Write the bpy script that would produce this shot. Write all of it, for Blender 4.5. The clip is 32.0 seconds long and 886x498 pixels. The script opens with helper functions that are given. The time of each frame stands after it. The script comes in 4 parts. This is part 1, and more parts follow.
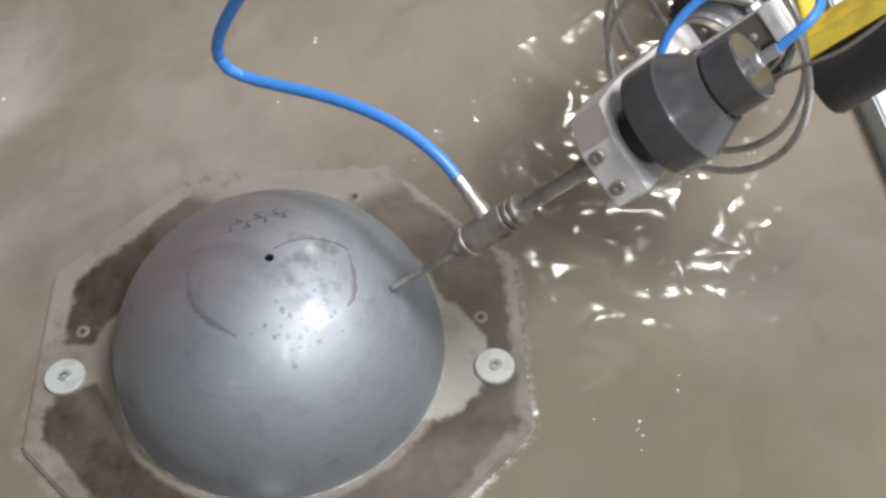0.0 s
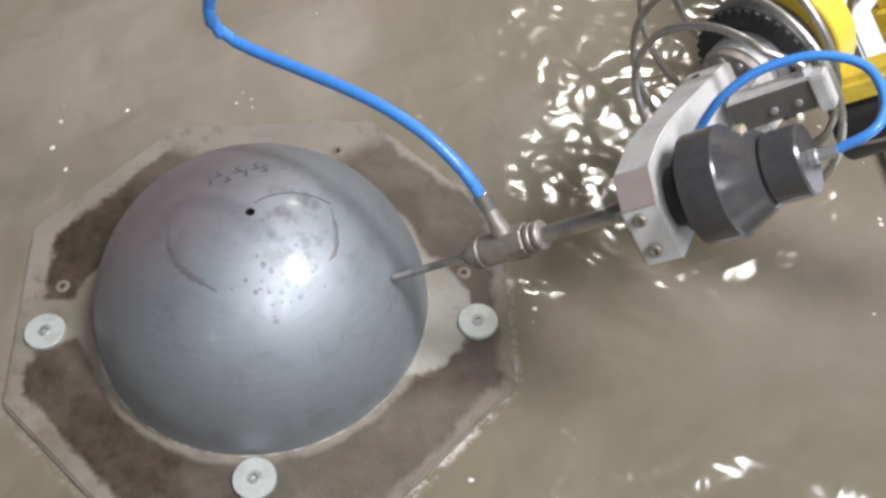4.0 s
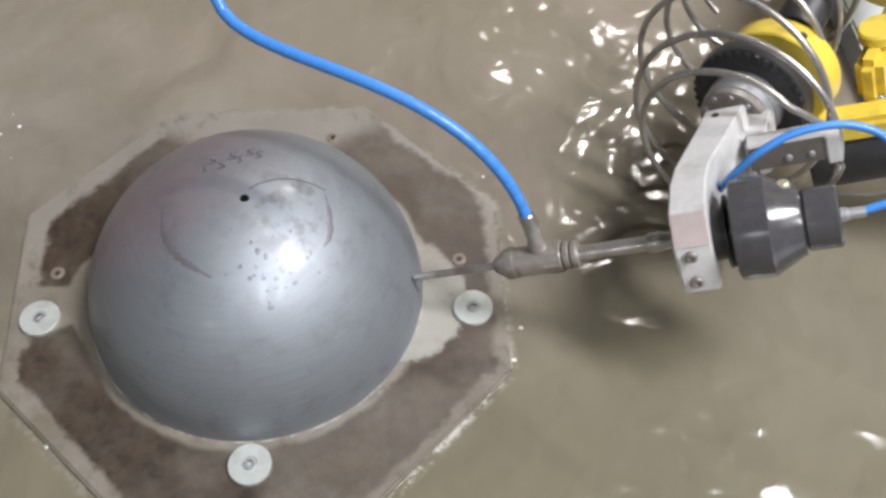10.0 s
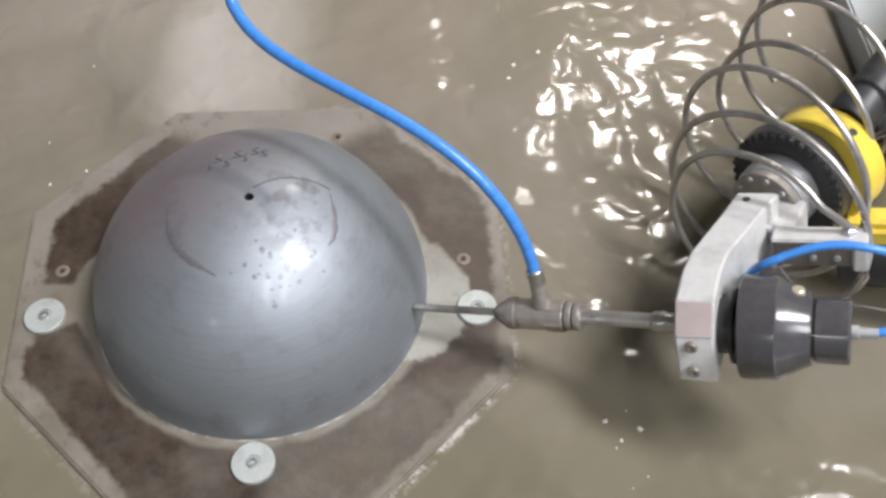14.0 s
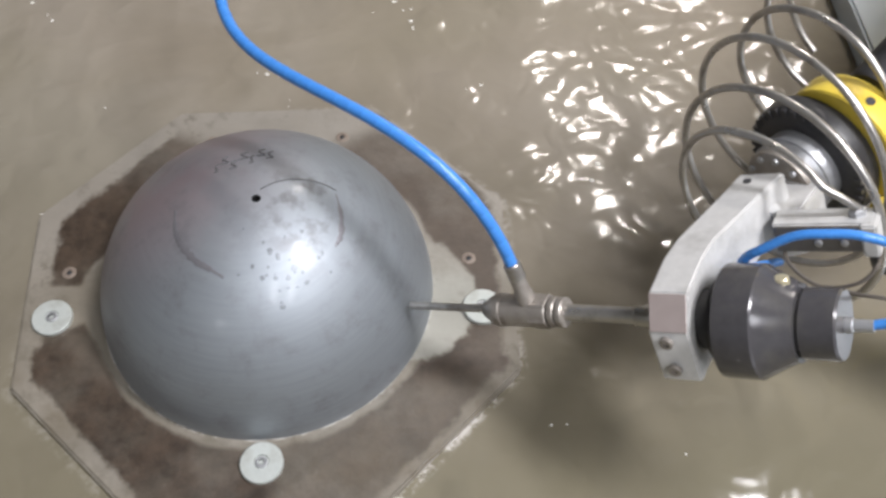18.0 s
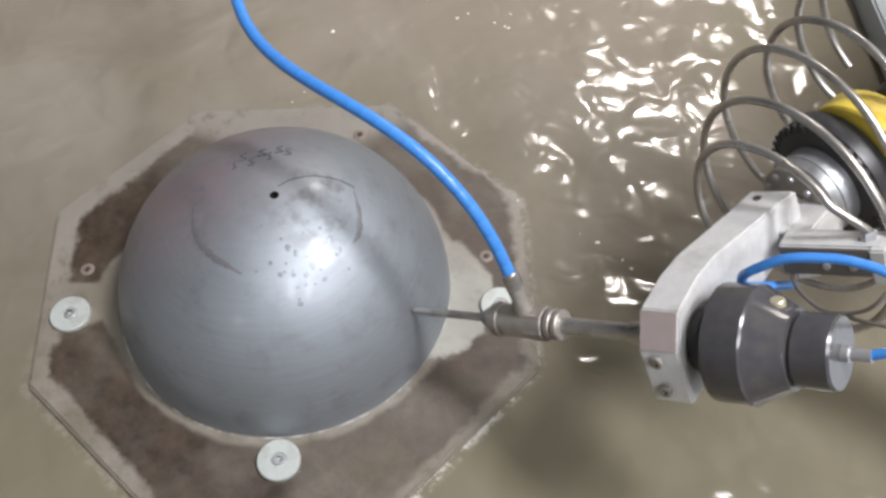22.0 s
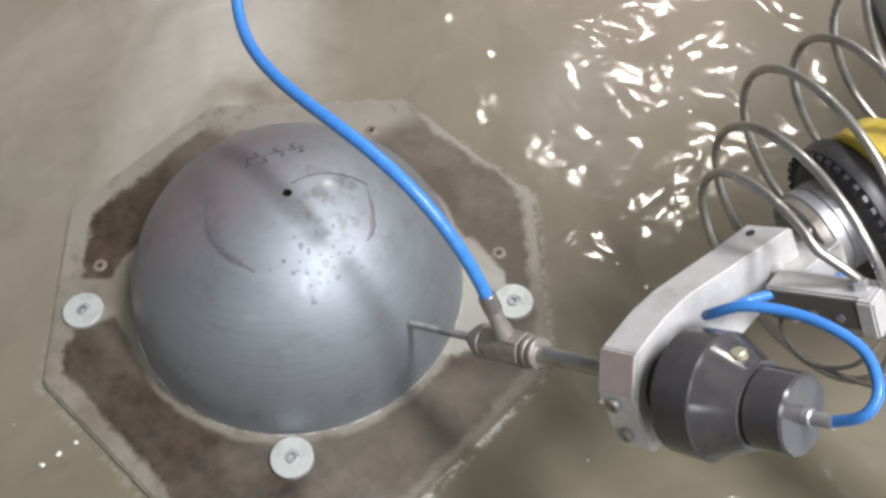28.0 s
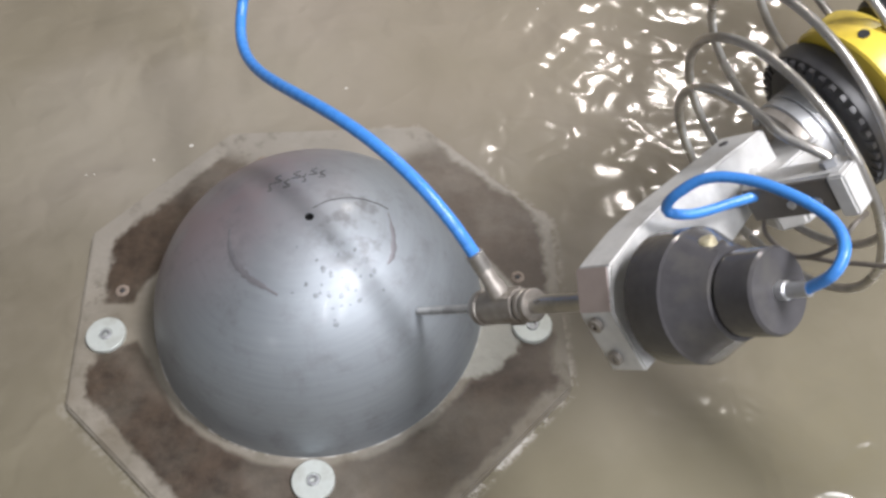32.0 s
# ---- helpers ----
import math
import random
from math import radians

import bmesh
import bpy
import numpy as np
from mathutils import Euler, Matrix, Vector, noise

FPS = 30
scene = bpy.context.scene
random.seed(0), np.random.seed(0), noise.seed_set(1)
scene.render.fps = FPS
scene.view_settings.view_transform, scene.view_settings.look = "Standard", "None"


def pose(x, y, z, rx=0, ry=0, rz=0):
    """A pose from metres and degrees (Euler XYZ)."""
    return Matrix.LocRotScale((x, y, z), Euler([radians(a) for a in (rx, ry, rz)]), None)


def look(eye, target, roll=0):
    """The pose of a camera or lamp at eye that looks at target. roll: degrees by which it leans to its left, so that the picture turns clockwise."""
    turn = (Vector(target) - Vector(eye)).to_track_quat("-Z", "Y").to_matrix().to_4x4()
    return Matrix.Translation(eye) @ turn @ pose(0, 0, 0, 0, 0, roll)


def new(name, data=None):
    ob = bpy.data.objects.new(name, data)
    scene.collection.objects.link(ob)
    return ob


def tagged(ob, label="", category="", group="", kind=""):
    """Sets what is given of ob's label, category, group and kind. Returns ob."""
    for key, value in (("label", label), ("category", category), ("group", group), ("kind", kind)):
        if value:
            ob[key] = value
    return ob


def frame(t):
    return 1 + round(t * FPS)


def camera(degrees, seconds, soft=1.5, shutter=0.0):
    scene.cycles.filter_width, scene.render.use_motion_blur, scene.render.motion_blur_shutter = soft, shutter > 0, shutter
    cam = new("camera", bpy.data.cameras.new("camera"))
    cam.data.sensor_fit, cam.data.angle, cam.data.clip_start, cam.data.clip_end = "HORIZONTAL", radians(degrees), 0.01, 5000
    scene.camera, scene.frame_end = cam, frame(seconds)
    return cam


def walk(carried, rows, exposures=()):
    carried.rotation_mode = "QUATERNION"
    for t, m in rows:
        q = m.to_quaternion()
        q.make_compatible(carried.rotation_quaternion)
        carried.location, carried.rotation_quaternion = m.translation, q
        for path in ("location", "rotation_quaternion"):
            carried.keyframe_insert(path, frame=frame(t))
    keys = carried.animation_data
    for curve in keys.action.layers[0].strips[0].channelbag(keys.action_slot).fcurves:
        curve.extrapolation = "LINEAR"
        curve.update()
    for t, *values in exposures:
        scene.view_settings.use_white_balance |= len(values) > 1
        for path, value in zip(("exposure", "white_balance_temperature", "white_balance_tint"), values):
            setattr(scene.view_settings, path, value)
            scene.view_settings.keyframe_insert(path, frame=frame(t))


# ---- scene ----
cam = camera(49.0, 32.0, soft=3.0)
PATH = [
    (0, (0.142, -0.527, 0.837), (0.19, 0.692, -0.748), -0.4),
    (0.5, (0.142, -0.528, 0.837), (0.2, 0.687, -0.75), -0.1),
    (1, (0.142, -0.527, 0.835), (0.201, 0.676, -0.761), -0.0),
    (1.5, (0.143, -0.525, 0.833), (0.201, 0.661, -0.776), -0.1),
    (2, (0.143, -0.527, 0.832), (0.197, 0.646, -0.786), -0.1),
    (2.5, (0.143, -0.527, 0.832), (0.194, 0.639, -0.792), -0.2),
    (3, (0.144, -0.525, 0.833), (0.201, 0.629, -0.8), 0.1),
    (3.5, (0.145, -0.524, 0.832), (0.21, 0.624, -0.804), 0.5),
    (5.5, (0.151, -0.526, 0.83), (0.233, 0.604, -0.817), 1.3),
    (6, (0.151, -0.527, 0.832), (0.243, 0.598, -0.819), 1.6),
    (6.5, (0.153, -0.527, 0.832), (0.249, 0.598, -0.819), 1.8),
    (7, (0.154, -0.527, 0.832), (0.254, 0.592, -0.823), 2.0),
    (7.5, (0.154, -0.526, 0.832), (0.255, 0.59, -0.825), 2.1),
    (8, (0.154, -0.528, 0.831), (0.251, 0.591, -0.824), 2.0),
    (8.5, (0.152, -0.529, 0.829), (0.25, 0.591, -0.825), 2.0),
    (9, (0.151, -0.527, 0.83), (0.247, 0.591, -0.826), 1.9),
    (9.5, (0.152, -0.527, 0.831), (0.238, 0.592, -0.825), 1.4),
    (10, (0.15, -0.526, 0.829), (0.222, 0.6, -0.822), 0.8),
    (10.5, (0.147, -0.525, 0.829), (0.211, 0.603, -0.821), 0.6),
    (11, (0.146, -0.525, 0.829), (0.209, 0.603, -0.821), 0.4),
    (11.5, (0.146, -0.524, 0.828), (0.208, 0.603, -0.822), 0.5),
    (12, (0.146, -0.524, 0.829), (0.211, 0.601, -0.824), 0.6),
    (12.5, (0.147, -0.526, 0.828), (0.213, 0.601, -0.822), 0.7),
    (13, (0.151, -0.527, 0.828), (0.21, 0.603, -0.821), 0.5),
    (13.5, (0.151, -0.527, 0.827), (0.211, 0.603, -0.821), 0.5),
    (14, (0.15, -0.528, 0.828), (0.213, 0.602, -0.821), 0.7),
    (14.5, (0.15, -0.529, 0.828), (0.213, 0.603, -0.82), 0.7),
    (16.5, (0.147, -0.528, 0.828), (0.211, 0.599, -0.822), 0.6),
    (17, (0.144, -0.529, 0.83), (0.214, 0.597, -0.821), 0.7),
    (17.5, (0.143, -0.528, 0.832), (0.214, 0.596, -0.821), 0.8),
    (18, (0.143, -0.526, 0.834), (0.209, 0.595, -0.821), 0.5),
    (18.5, (0.142, -0.524, 0.833), (0.201, 0.595, -0.824), 0.2),
    (19, (0.142, -0.525, 0.834), (0.192, 0.595, -0.823), -0.1),
    (19.5, (0.138, -0.526, 0.833), (0.187, 0.594, -0.823), -0.2),
    (20, (0.135, -0.527, 0.833), (0.183, 0.596, -0.822), -0.2),
    (20.5, (0.137, -0.527, 0.834), (0.181, 0.596, -0.821), -0.3),
    (21, (0.138, -0.528, 0.831), (0.178, 0.6, -0.82), -0.4),
    (21.5, (0.138, -0.527, 0.829), (0.178, 0.601, -0.822), -0.3),
    (22, (0.139, -0.527, 0.829), (0.177, 0.598, -0.824), -0.5),
    (22.5, (0.138, -0.528, 0.83), (0.18, 0.599, -0.822), -0.3),
    (23, (0.137, -0.53, 0.831), (0.182, 0.598, -0.82), -0.1),
    (23.5, (0.138, -0.529, 0.83), (0.181, 0.596, -0.823), -0.2),
    (24, (0.138, -0.527, 0.829), (0.187, 0.597, -0.825), -0.0),
    (24.5, (0.14, -0.526, 0.83), (0.193, 0.597, -0.824), -0.0),
    (25, (0.14, -0.527, 0.83), (0.195, 0.599, -0.822), 0.2),
    (25.5, (0.14, -0.529, 0.83), (0.192, 0.597, -0.823), 0.1),
    (27.5, (0.129, -0.521, 0.833), (0.165, 0.59, -0.83), -0.7),
    (28, (0.134, -0.517, 0.832), (0.156, 0.586, -0.836), -1.1),
    (28.5, (0.134, -0.523, 0.833), (0.14, 0.589, -0.829), -1.9),
    (29, (0.127, -0.523, 0.83), (0.114, 0.597, -0.827), -2.7),
    (29.5, (0.122, -0.526, 0.832), (0.103, 0.601, -0.82), -2.6),
    (30, (0.119, -0.529, 0.832), (0.107, 0.606, -0.814), -2.4),
    (30.5, (0.118, -0.533, 0.832), (0.113, 0.616, -0.805), -2.2),
    (31, (0.12, -0.536, 0.831), (0.117, 0.624, -0.797), -1.9),
    (31.5, (0.119, -0.532, 0.832), (0.124, 0.626, -0.799), -1.8),
    (32, (0.124, -0.528, 0.834), (0.129, 0.631, -0.796), -2.0),
]
EXPOSURES = [(0, 0.08), (4, 0.12), (26, 0.13), (29, 0.18), (30, 0.23), (32, 0.26)]
walk(cam, [(t, look(eye, target, roll)) for t, eye, target, roll in PATH], EXPOSURES)

# ---- world and lamps ----
world = bpy.data.worlds.new("hall_air")
world.use_nodes = True
world.node_tree.nodes["Background"].inputs[0].default_value = (0.80, 0.86, 0.95, 1)
world.node_tree.nodes["Background"].inputs[1].default_value = 0.175
scene.world = world


def area_lamp(name, place, aim, sx, sy, watts, colour):
    data = bpy.data.lights.new(name, "AREA")
    data.shape, data.size, data.size_y = "RECTANGLE", sx, sy
    data.energy, data.color = watts, colour
    ob = new(name, data)
    ob.matrix_world = look(place, aim)
    return ob


KEY_LAMP = (1.55, 3.45, 3.45)
FRONT_LAMP = (1.12, -2.20, 3.45)
TOP_LAMP = (1.85, -0.42, 3.45)
FAR_LAMP = (-2.65, -4.45, 3.45)
area_lamp("key_tube_light", KEY_LAMP, (KEY_LAMP[0], KEY_LAMP[1], 0), 0.34, 0.13, 62, (1.0, 0.93, 0.86))
for side in (-0.42, 0.42):
    area_lamp("front_tube_light", (FRONT_LAMP[0] + side, FRONT_LAMP[1], FRONT_LAMP[2]), (FRONT_LAMP[0] + side, FRONT_LAMP[1], 0), 0.22, 1.20, 46, (0.935, 0.945, 1.0))
top_lamp = area_lamp("top_panel_light", TOP_LAMP, (TOP_LAMP[0], TOP_LAMP[1], 0), 0.60, 1.3, 170, (0.965, 0.958, 1.0))
area_lamp("far_tube_light", FAR_LAMP, (FAR_LAMP[0], FAR_LAMP[1], 0), 0.30, 0.30, 26, (0.95, 0.96, 1.0))
top_lamp.matrix_world = pose(TOP_LAMP[0], TOP_LAMP[1], TOP_LAMP[2], 0, 0, 42)


# ---- materials ----
def material(name):
    m = bpy.data.materials.new(name)
    m.use_nodes = True
    t = m.node_tree
    return m, t, t.nodes["Principled BSDF"]


def node(t, kind, **values):
    n = t.nodes.new(kind)
    for key, value in values.items():
        n.inputs[key.replace("_", " ")].default_value = value
    return n


def coords(t, kind="Object"):
    return t.nodes.new("ShaderNodeTexCoord").outputs[kind]


def noise_node(t, vec, scale, detail=4.0, rough=0.55):
    n = node(t, "ShaderNodeTexNoise", Scale=scale, Detail=detail, Roughness=rough)
    t.links.new(vec, n.inputs["Vector"])
    return n.outputs["Fac"]


def ramp(t, fac, stops):
    n = t.nodes.new("ShaderNodeValToRGB")
    els = n.color_ramp.elements
    while len(els) < len(stops):
        els.new(0.5)
    for e, (p, c) in zip(els, stops):
        e.position = p
        e.color = (*c, 1) if len(c) == 3 else c
    t.links.new(fac, n.inputs["Fac"])
    return n.outputs["Color"]


def grey(v):
    return (v, v, v)


def mix(t, fac, a, b, blend="MIX"):
    n = t.nodes.new("ShaderNodeMix")
    n.data_type, n.blend_type = "RGBA", blend
    for value, i in ((fac, 0), (a, 6), (b, 7)):
        if hasattr(value, "node"):
            t.links.new(value, n.inputs[i])
        elif i == 0:
            n.inputs[0].default_value = value
        else:
            n.inputs[i].default_value = (*value, 1)
    return n.outputs[2]


def bump(t, shader, height, strength, distance=0.001):
    n = node(t, "ShaderNodeBump", Strength=strength, Distance=distance)
    t.links.new(height, n.inputs["Height"])
    t.links.new(n.outputs["Normal"], shader.inputs["Normal"])


def calc(t, op, a, b=0.0, c=0.0):
    n = t.nodes.new("ShaderNodeMath")
    n.operation = op
    for value, i in ((a, 0), (b, 1), (c, 2)):
        if hasattr(value, "node"):
            t.links.new(value, n.inputs[i])
        else:
            n.inputs[i].default_value = value
    return n.outputs[0]


def soft(t, value, a, b, lo=0.0, hi=1.0):
    """lo below a, hi above b, a smooth step between."""
    n = t.nodes.new("ShaderNodeMapRange")
    n.interpolation_type = "SMOOTHSTEP"
    t.links.new(value, n.inputs[0])
    for i, x in enumerate((a, b, lo, hi)):
        n.inputs[i + 1].default_value = x
    return n.outputs[0]


def octagon_distance(t, x, y):
    ax, ay = calc(t, "ABSOLUTE", x), calc(t, "ABSOLUTE", y)
    return calc(t, "MAXIMUM", calc(t, "MAXIMUM", ax, ay), calc(t, "MULTIPLY", calc(t, "ADD", ax, ay), 0.7071))


def split(t, vec):
    n = t.nodes.new("ShaderNodeSeparateXYZ")
    t.links.new(vec, n.inputs[0])
    return n.outputs[0], n.outputs[1], n.outputs[2]


def round_distance(t, x, y, cx, cy):
    return calc(t, "SQRT", calc(t, "ADD", calc(t, "POWER", calc(t, "ADD", x, -cx), 2.0), calc(t, "POWER", calc(t, "ADD", y, -cy), 2.0)))


def worn(name, dark, light, rough, metal=0.0, scale=60, bump_strength=0.15, stain=None, stain_scale=9, rough_var=0.12):
    """A surface with fine grain, large blotches and uneven gloss."""
    m, t, s = material(name)
    v = coords(t)
    fine, large = noise_node(t, v, scale), noise_node(t, v, stain_scale, 5, 0.6)
    colour = mix(t, fine, dark, light)
    if stain:
        mask = ramp(t, large, [(0.50, grey(0)), (0.68, grey(0.8))])
        colour = mix(t, mask, colour, stain)
    t.links.new(colour, s.inputs["Base Color"])
    r = calc(t, "MULTIPLY_ADD", large, rough_var * 2, rough - rough_var)
    t.links.new(r, s.inputs["Roughness"])
    s.inputs["Metallic"].default_value = metal
    bump(t, s, fine, bump_strength)
    return m


def water_material():
    """Silty water: the silt drifts with the sheet, froth gathers where the jet's water runs off the plate."""
    m, t, s = material("murky_water")
    v = coords(t)
    place = t.nodes.new("ShaderNodeNewGeometry").outputs["Position"]
    x, y, z = split(t, place)
    silt = noise_node(t, v, 3.0, 6, 0.6)
    cloud = node(t, "ShaderNodeTexNoise", Scale=3.6, Detail=6.0, Roughness=0.56, Distortion=0.5)
    t.links.new(v, cloud.inputs["Vector"])
    base = ramp(t, silt, [(0.30, (0.140, 0.122, 0.091)), (0.50, (0.192, 0.168, 0.133)), (0.72, (0.244, 0.218, 0.184))])
    # far side paler with the hall's reflection painted in; near side darker, olive
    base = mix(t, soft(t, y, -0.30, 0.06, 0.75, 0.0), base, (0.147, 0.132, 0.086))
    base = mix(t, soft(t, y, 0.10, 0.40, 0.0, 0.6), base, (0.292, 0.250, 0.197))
    base = mix(t, soft(t, noise_node(t, v, 1.7, 3, 0.5), 0.42, 0.60, 0.0, 0.45), base, (0.180, 0.163, 0.112))
    # pale silt clouds drift past one after the other
    vx, vy, vz = split(t, v)
    along = calc(t, "MULTIPLY_ADD", vx, -6.25, 11.5)
    clouds = calc(t, "MAXIMUM", soft(t, calc(t, "ABSOLUTE", calc(t, "ADD", along, -13.3)), 0.2, 0.9, 0.55, 0.0),
                  calc(t, "MAXIMUM", soft(t, calc(t, "ABSOLUTE", calc(t, "ADD", along, -19.9)), 0.2, 1.0, 0.5, 0.0),
                       soft(t, calc(t, "ABSOLUTE", calc(t, "ADD", along, -25.3)), 0.2, 0.7, 0.6, 0.0)))
    clouds = calc(t, "MAXIMUM", clouds, soft(t, calc(t, "ABSOLUTE", calc(t, "ADD", along, -1.9)), 0.5, 1.3, 0.5, 0.0))
    clouds = calc(t, "MAXIMUM", clouds, soft(t, calc(t, "ABSOLUTE", calc(t, "ADD", along, -27.6)), 0.3, 1.2, 0.55, 0.0))
    clouds = calc(t, "MAXIMUM", clouds, 0.10)
    near = calc(t, "MAXIMUM", soft(t, round_distance(t, x, y, -0.20, 0.34), 0.10, 0.36, 1.0, 0.0),
                calc(t, "MULTIPLY", soft(t, round_distance(t, x, y, 0.36, 0.22), 0.02, 0.16, 1.0, 0.0), 0.5))
    near = calc(t, "MULTIPLY", near, clouds)
    froth = calc(t, "MULTIPLY", soft(t, cloud.outputs["Fac"], 0.36, 0.56, 0.0, 1.0), near)
    edge = octagon_distance(t, x, y)
    rim = calc(t, "MULTIPLY", calc(t, "MULTIPLY", soft(t, edge, 0.2455, 0.254, 1.0, 0.0), calc(t, "MULTIPLY", soft(t, y, -0.16, -0.04, 1.0, 0.35), soft(t, x, -0.04, 0.10, 0.22, 1.0))), soft(t, noise_node(t, place, 90, 5, 0.75), 0.44, 0.62, 0.0, 0.75))
    froth = calc(t, "MAXIMUM", froth, rim)
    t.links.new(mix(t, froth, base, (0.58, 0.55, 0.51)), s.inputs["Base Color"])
    s.inputs["Roughness"].default_value = 0.125
    s.inputs["IOR"].default_value = 1.33
    chop = node(t, "ShaderNodeTexNoise", Scale=7.6, Detail=2.0, Roughness=0.32, Distortion=0.8)
    t.links.new(v, chop.inputs["Vector"])
    small = node(t, "ShaderNodeTexNoise", Scale=27.0, Detail=1.0, Roughness=0.4, Distortion=0.7)
    t.links.new(v, small.inputs["Vector"])
    high = calc(t, "MULTIPLY_ADD", small.outputs["Fac"], 0.17, chop.outputs["Fac"])
    bump(t, s, high, 1.0, 0.0150)
    return m


def plate_material():
    """Pale grey-beige plate with brown rust between the rim and the dome, broken at the clamps."""
    m, t, s = material("stained_plate")
    v = coords(t)
    x, y, z = split(t, v)
    ragged = calc(t, "MULTIPLY_ADD", noise_node(t, v, 26, 6, 0.62), 0.034, -0.017)
    edge = calc(t, "ADD", octagon_distance(t, x, y), ragged)
    rim_width = calc(t, "ADD", soft(t, x, -0.20, -0.05, -0.007, 0.002), soft(t, y, 0.05, 0.15, 0.0, 0.004))
    inner = soft(t, calc(t, "SUBTRACT", edge, rim_width), 0.224, 0.233, 1.0, 0.0)
    band = calc(t, "MULTIPLY", soft(t, x, -0.13, -0.02, 0.018, 0.0), calc(t, "MULTIPLY", soft(t, y, -0.07, -0.01), soft(t, y, 0.02, 0.07, 1.0, 0.0)))
    ring = soft(t, calc(t, "SUBTRACT", calc(t, "ADD", round_distance(t, x, y, 0.0, 0.0), calc(t, "MULTIPLY", ragged, 0.5)), band), 0.169, 0.176)
    left_gap = soft(t, calc(t, "ADD", calc(t, "ABSOLUTE", calc(t, "ADD", y, 0.012)), ragged), 0.020, 0.028)
    left_gap = calc(t, "MAXIMUM", left_gap, soft(t, x, -0.02, 0.02))
    flow = soft(t, calc(t, "ADD", round_distance(t, x, y, 0.138, -0.018), ragged), 0.066, 0.074)
    top = soft(t, calc(t, "ADD", y, calc(t, "MULTIPLY", calc(t, "ABSOLUTE", x), -0.55)), 0.125, 0.165, 1.0, 0.0)
    low_right = calc(t, "MAXIMUM", soft(t, y, -0.125, -0.095, 0.66, 1.0), soft(t, x, 0.0, 0.05, 1.0, 0.0))
    rust = calc(t, "MULTIPLY", calc(t, "MULTIPLY", inner, ring), calc(t, "MULTIPLY", flow, left_gap))
    rust = calc(t, "MULTIPLY", rust, calc(t, "MULTIPLY", top, low_right))
    rust = calc(t, "MULTIPLY", rust, soft(t, noise_node(t, v, 8, 5, 0.6), 0.34, 0.54, 0.72, 1.0))
    pale = mix(t, soft(t, noise_node(t, v, 26, 6, 0.68), 0.30, 0.70), (0.156, 0.137, 0.106), (0.258, 0.232, 0.194))
    mud = calc(t, "MULTIPLY", soft(t, noise_node(t, v, 13, 5, 0.62), 0.46, 0.66, 0.0, 0.75), soft(t, y, -0.12, 0.10, 1.0, 0.25))
    pale = mix(t, soft(t, y, -0.02, 0.12, 0.0, 0.55), pale, (0.285, 0.262, 0.232))
    pale = mix(t, mud, pale, (0.112, 0.090, 0.058))
    # pale washed patch beside the dome, its wet sheen painted in as lighter colour
    washed_sheen = calc(t, "MULTIPLY", soft(t, flow, 0.0, 1.0, 0.75, 0.0), soft(t, calc(t, "SUBTRACT", y, calc(t, "MULTIPLY", ragged, 1.5)), -0.010, 0.030, 1.0, 0.35))
    pale = mix(t, washed_sheen, pale, (0.345, 0.340, 0.300))
    brown = mix(t, soft(t, noise_node(t, v, 34, 6, 0.72), 0.28, 0.72), (0.024, 0.0155, 0.0098), (0.070, 0.0480, 0.0325))
    # rust lighter and greyer towards the far right corner
    brown = mix(t, soft(t, calc(t, "ADD", x, y), -0.02, 0.22, 0.0, 0.55), brown, (0.108, 0.086, 0.068))
    colour = mix(t, rust, pale, brown)
    blots = calc(t, "MULTIPLY", soft(t, noise_node(t, v, 55, 5, 0.7), 0.50, 0.68, 0.0, 0.5), soft(t, noise_node(t, v, 11, 3, 0.5), 0.42, 0.6))
    colour = mix(t, blots, colour, (0.085, 0.070, 0.050))
    lime = calc(t, "MULTIPLY", soft(t, round_distance(t, x, y, 0.0, 0.0), 0.1644, 0.1662, 1.0, 0.0), soft(t, y, -0.07, 0.0, 1.0, 0.15))
    lime = calc(t, "MULTIPLY", lime, soft(t, noise_node(t, v, 70, 4, 0.6), 0.44, 0.58, 0.0, 0.8))
    colour = mix(t, lime, colour, (0.46, 0.44, 0.40))
    t.links.new(colour, s.inputs["Base Color"])
    s.inputs["Roughness"].default_value = 0.5
    s.inputs["Coat Weight"].default_value = 0.35
    s.inputs["Coat Roughness"].default_value = 0.16
    bump(t, s, noise_node(t, v, 90, 6, 0.68), 0.5, 0.002)
    return m


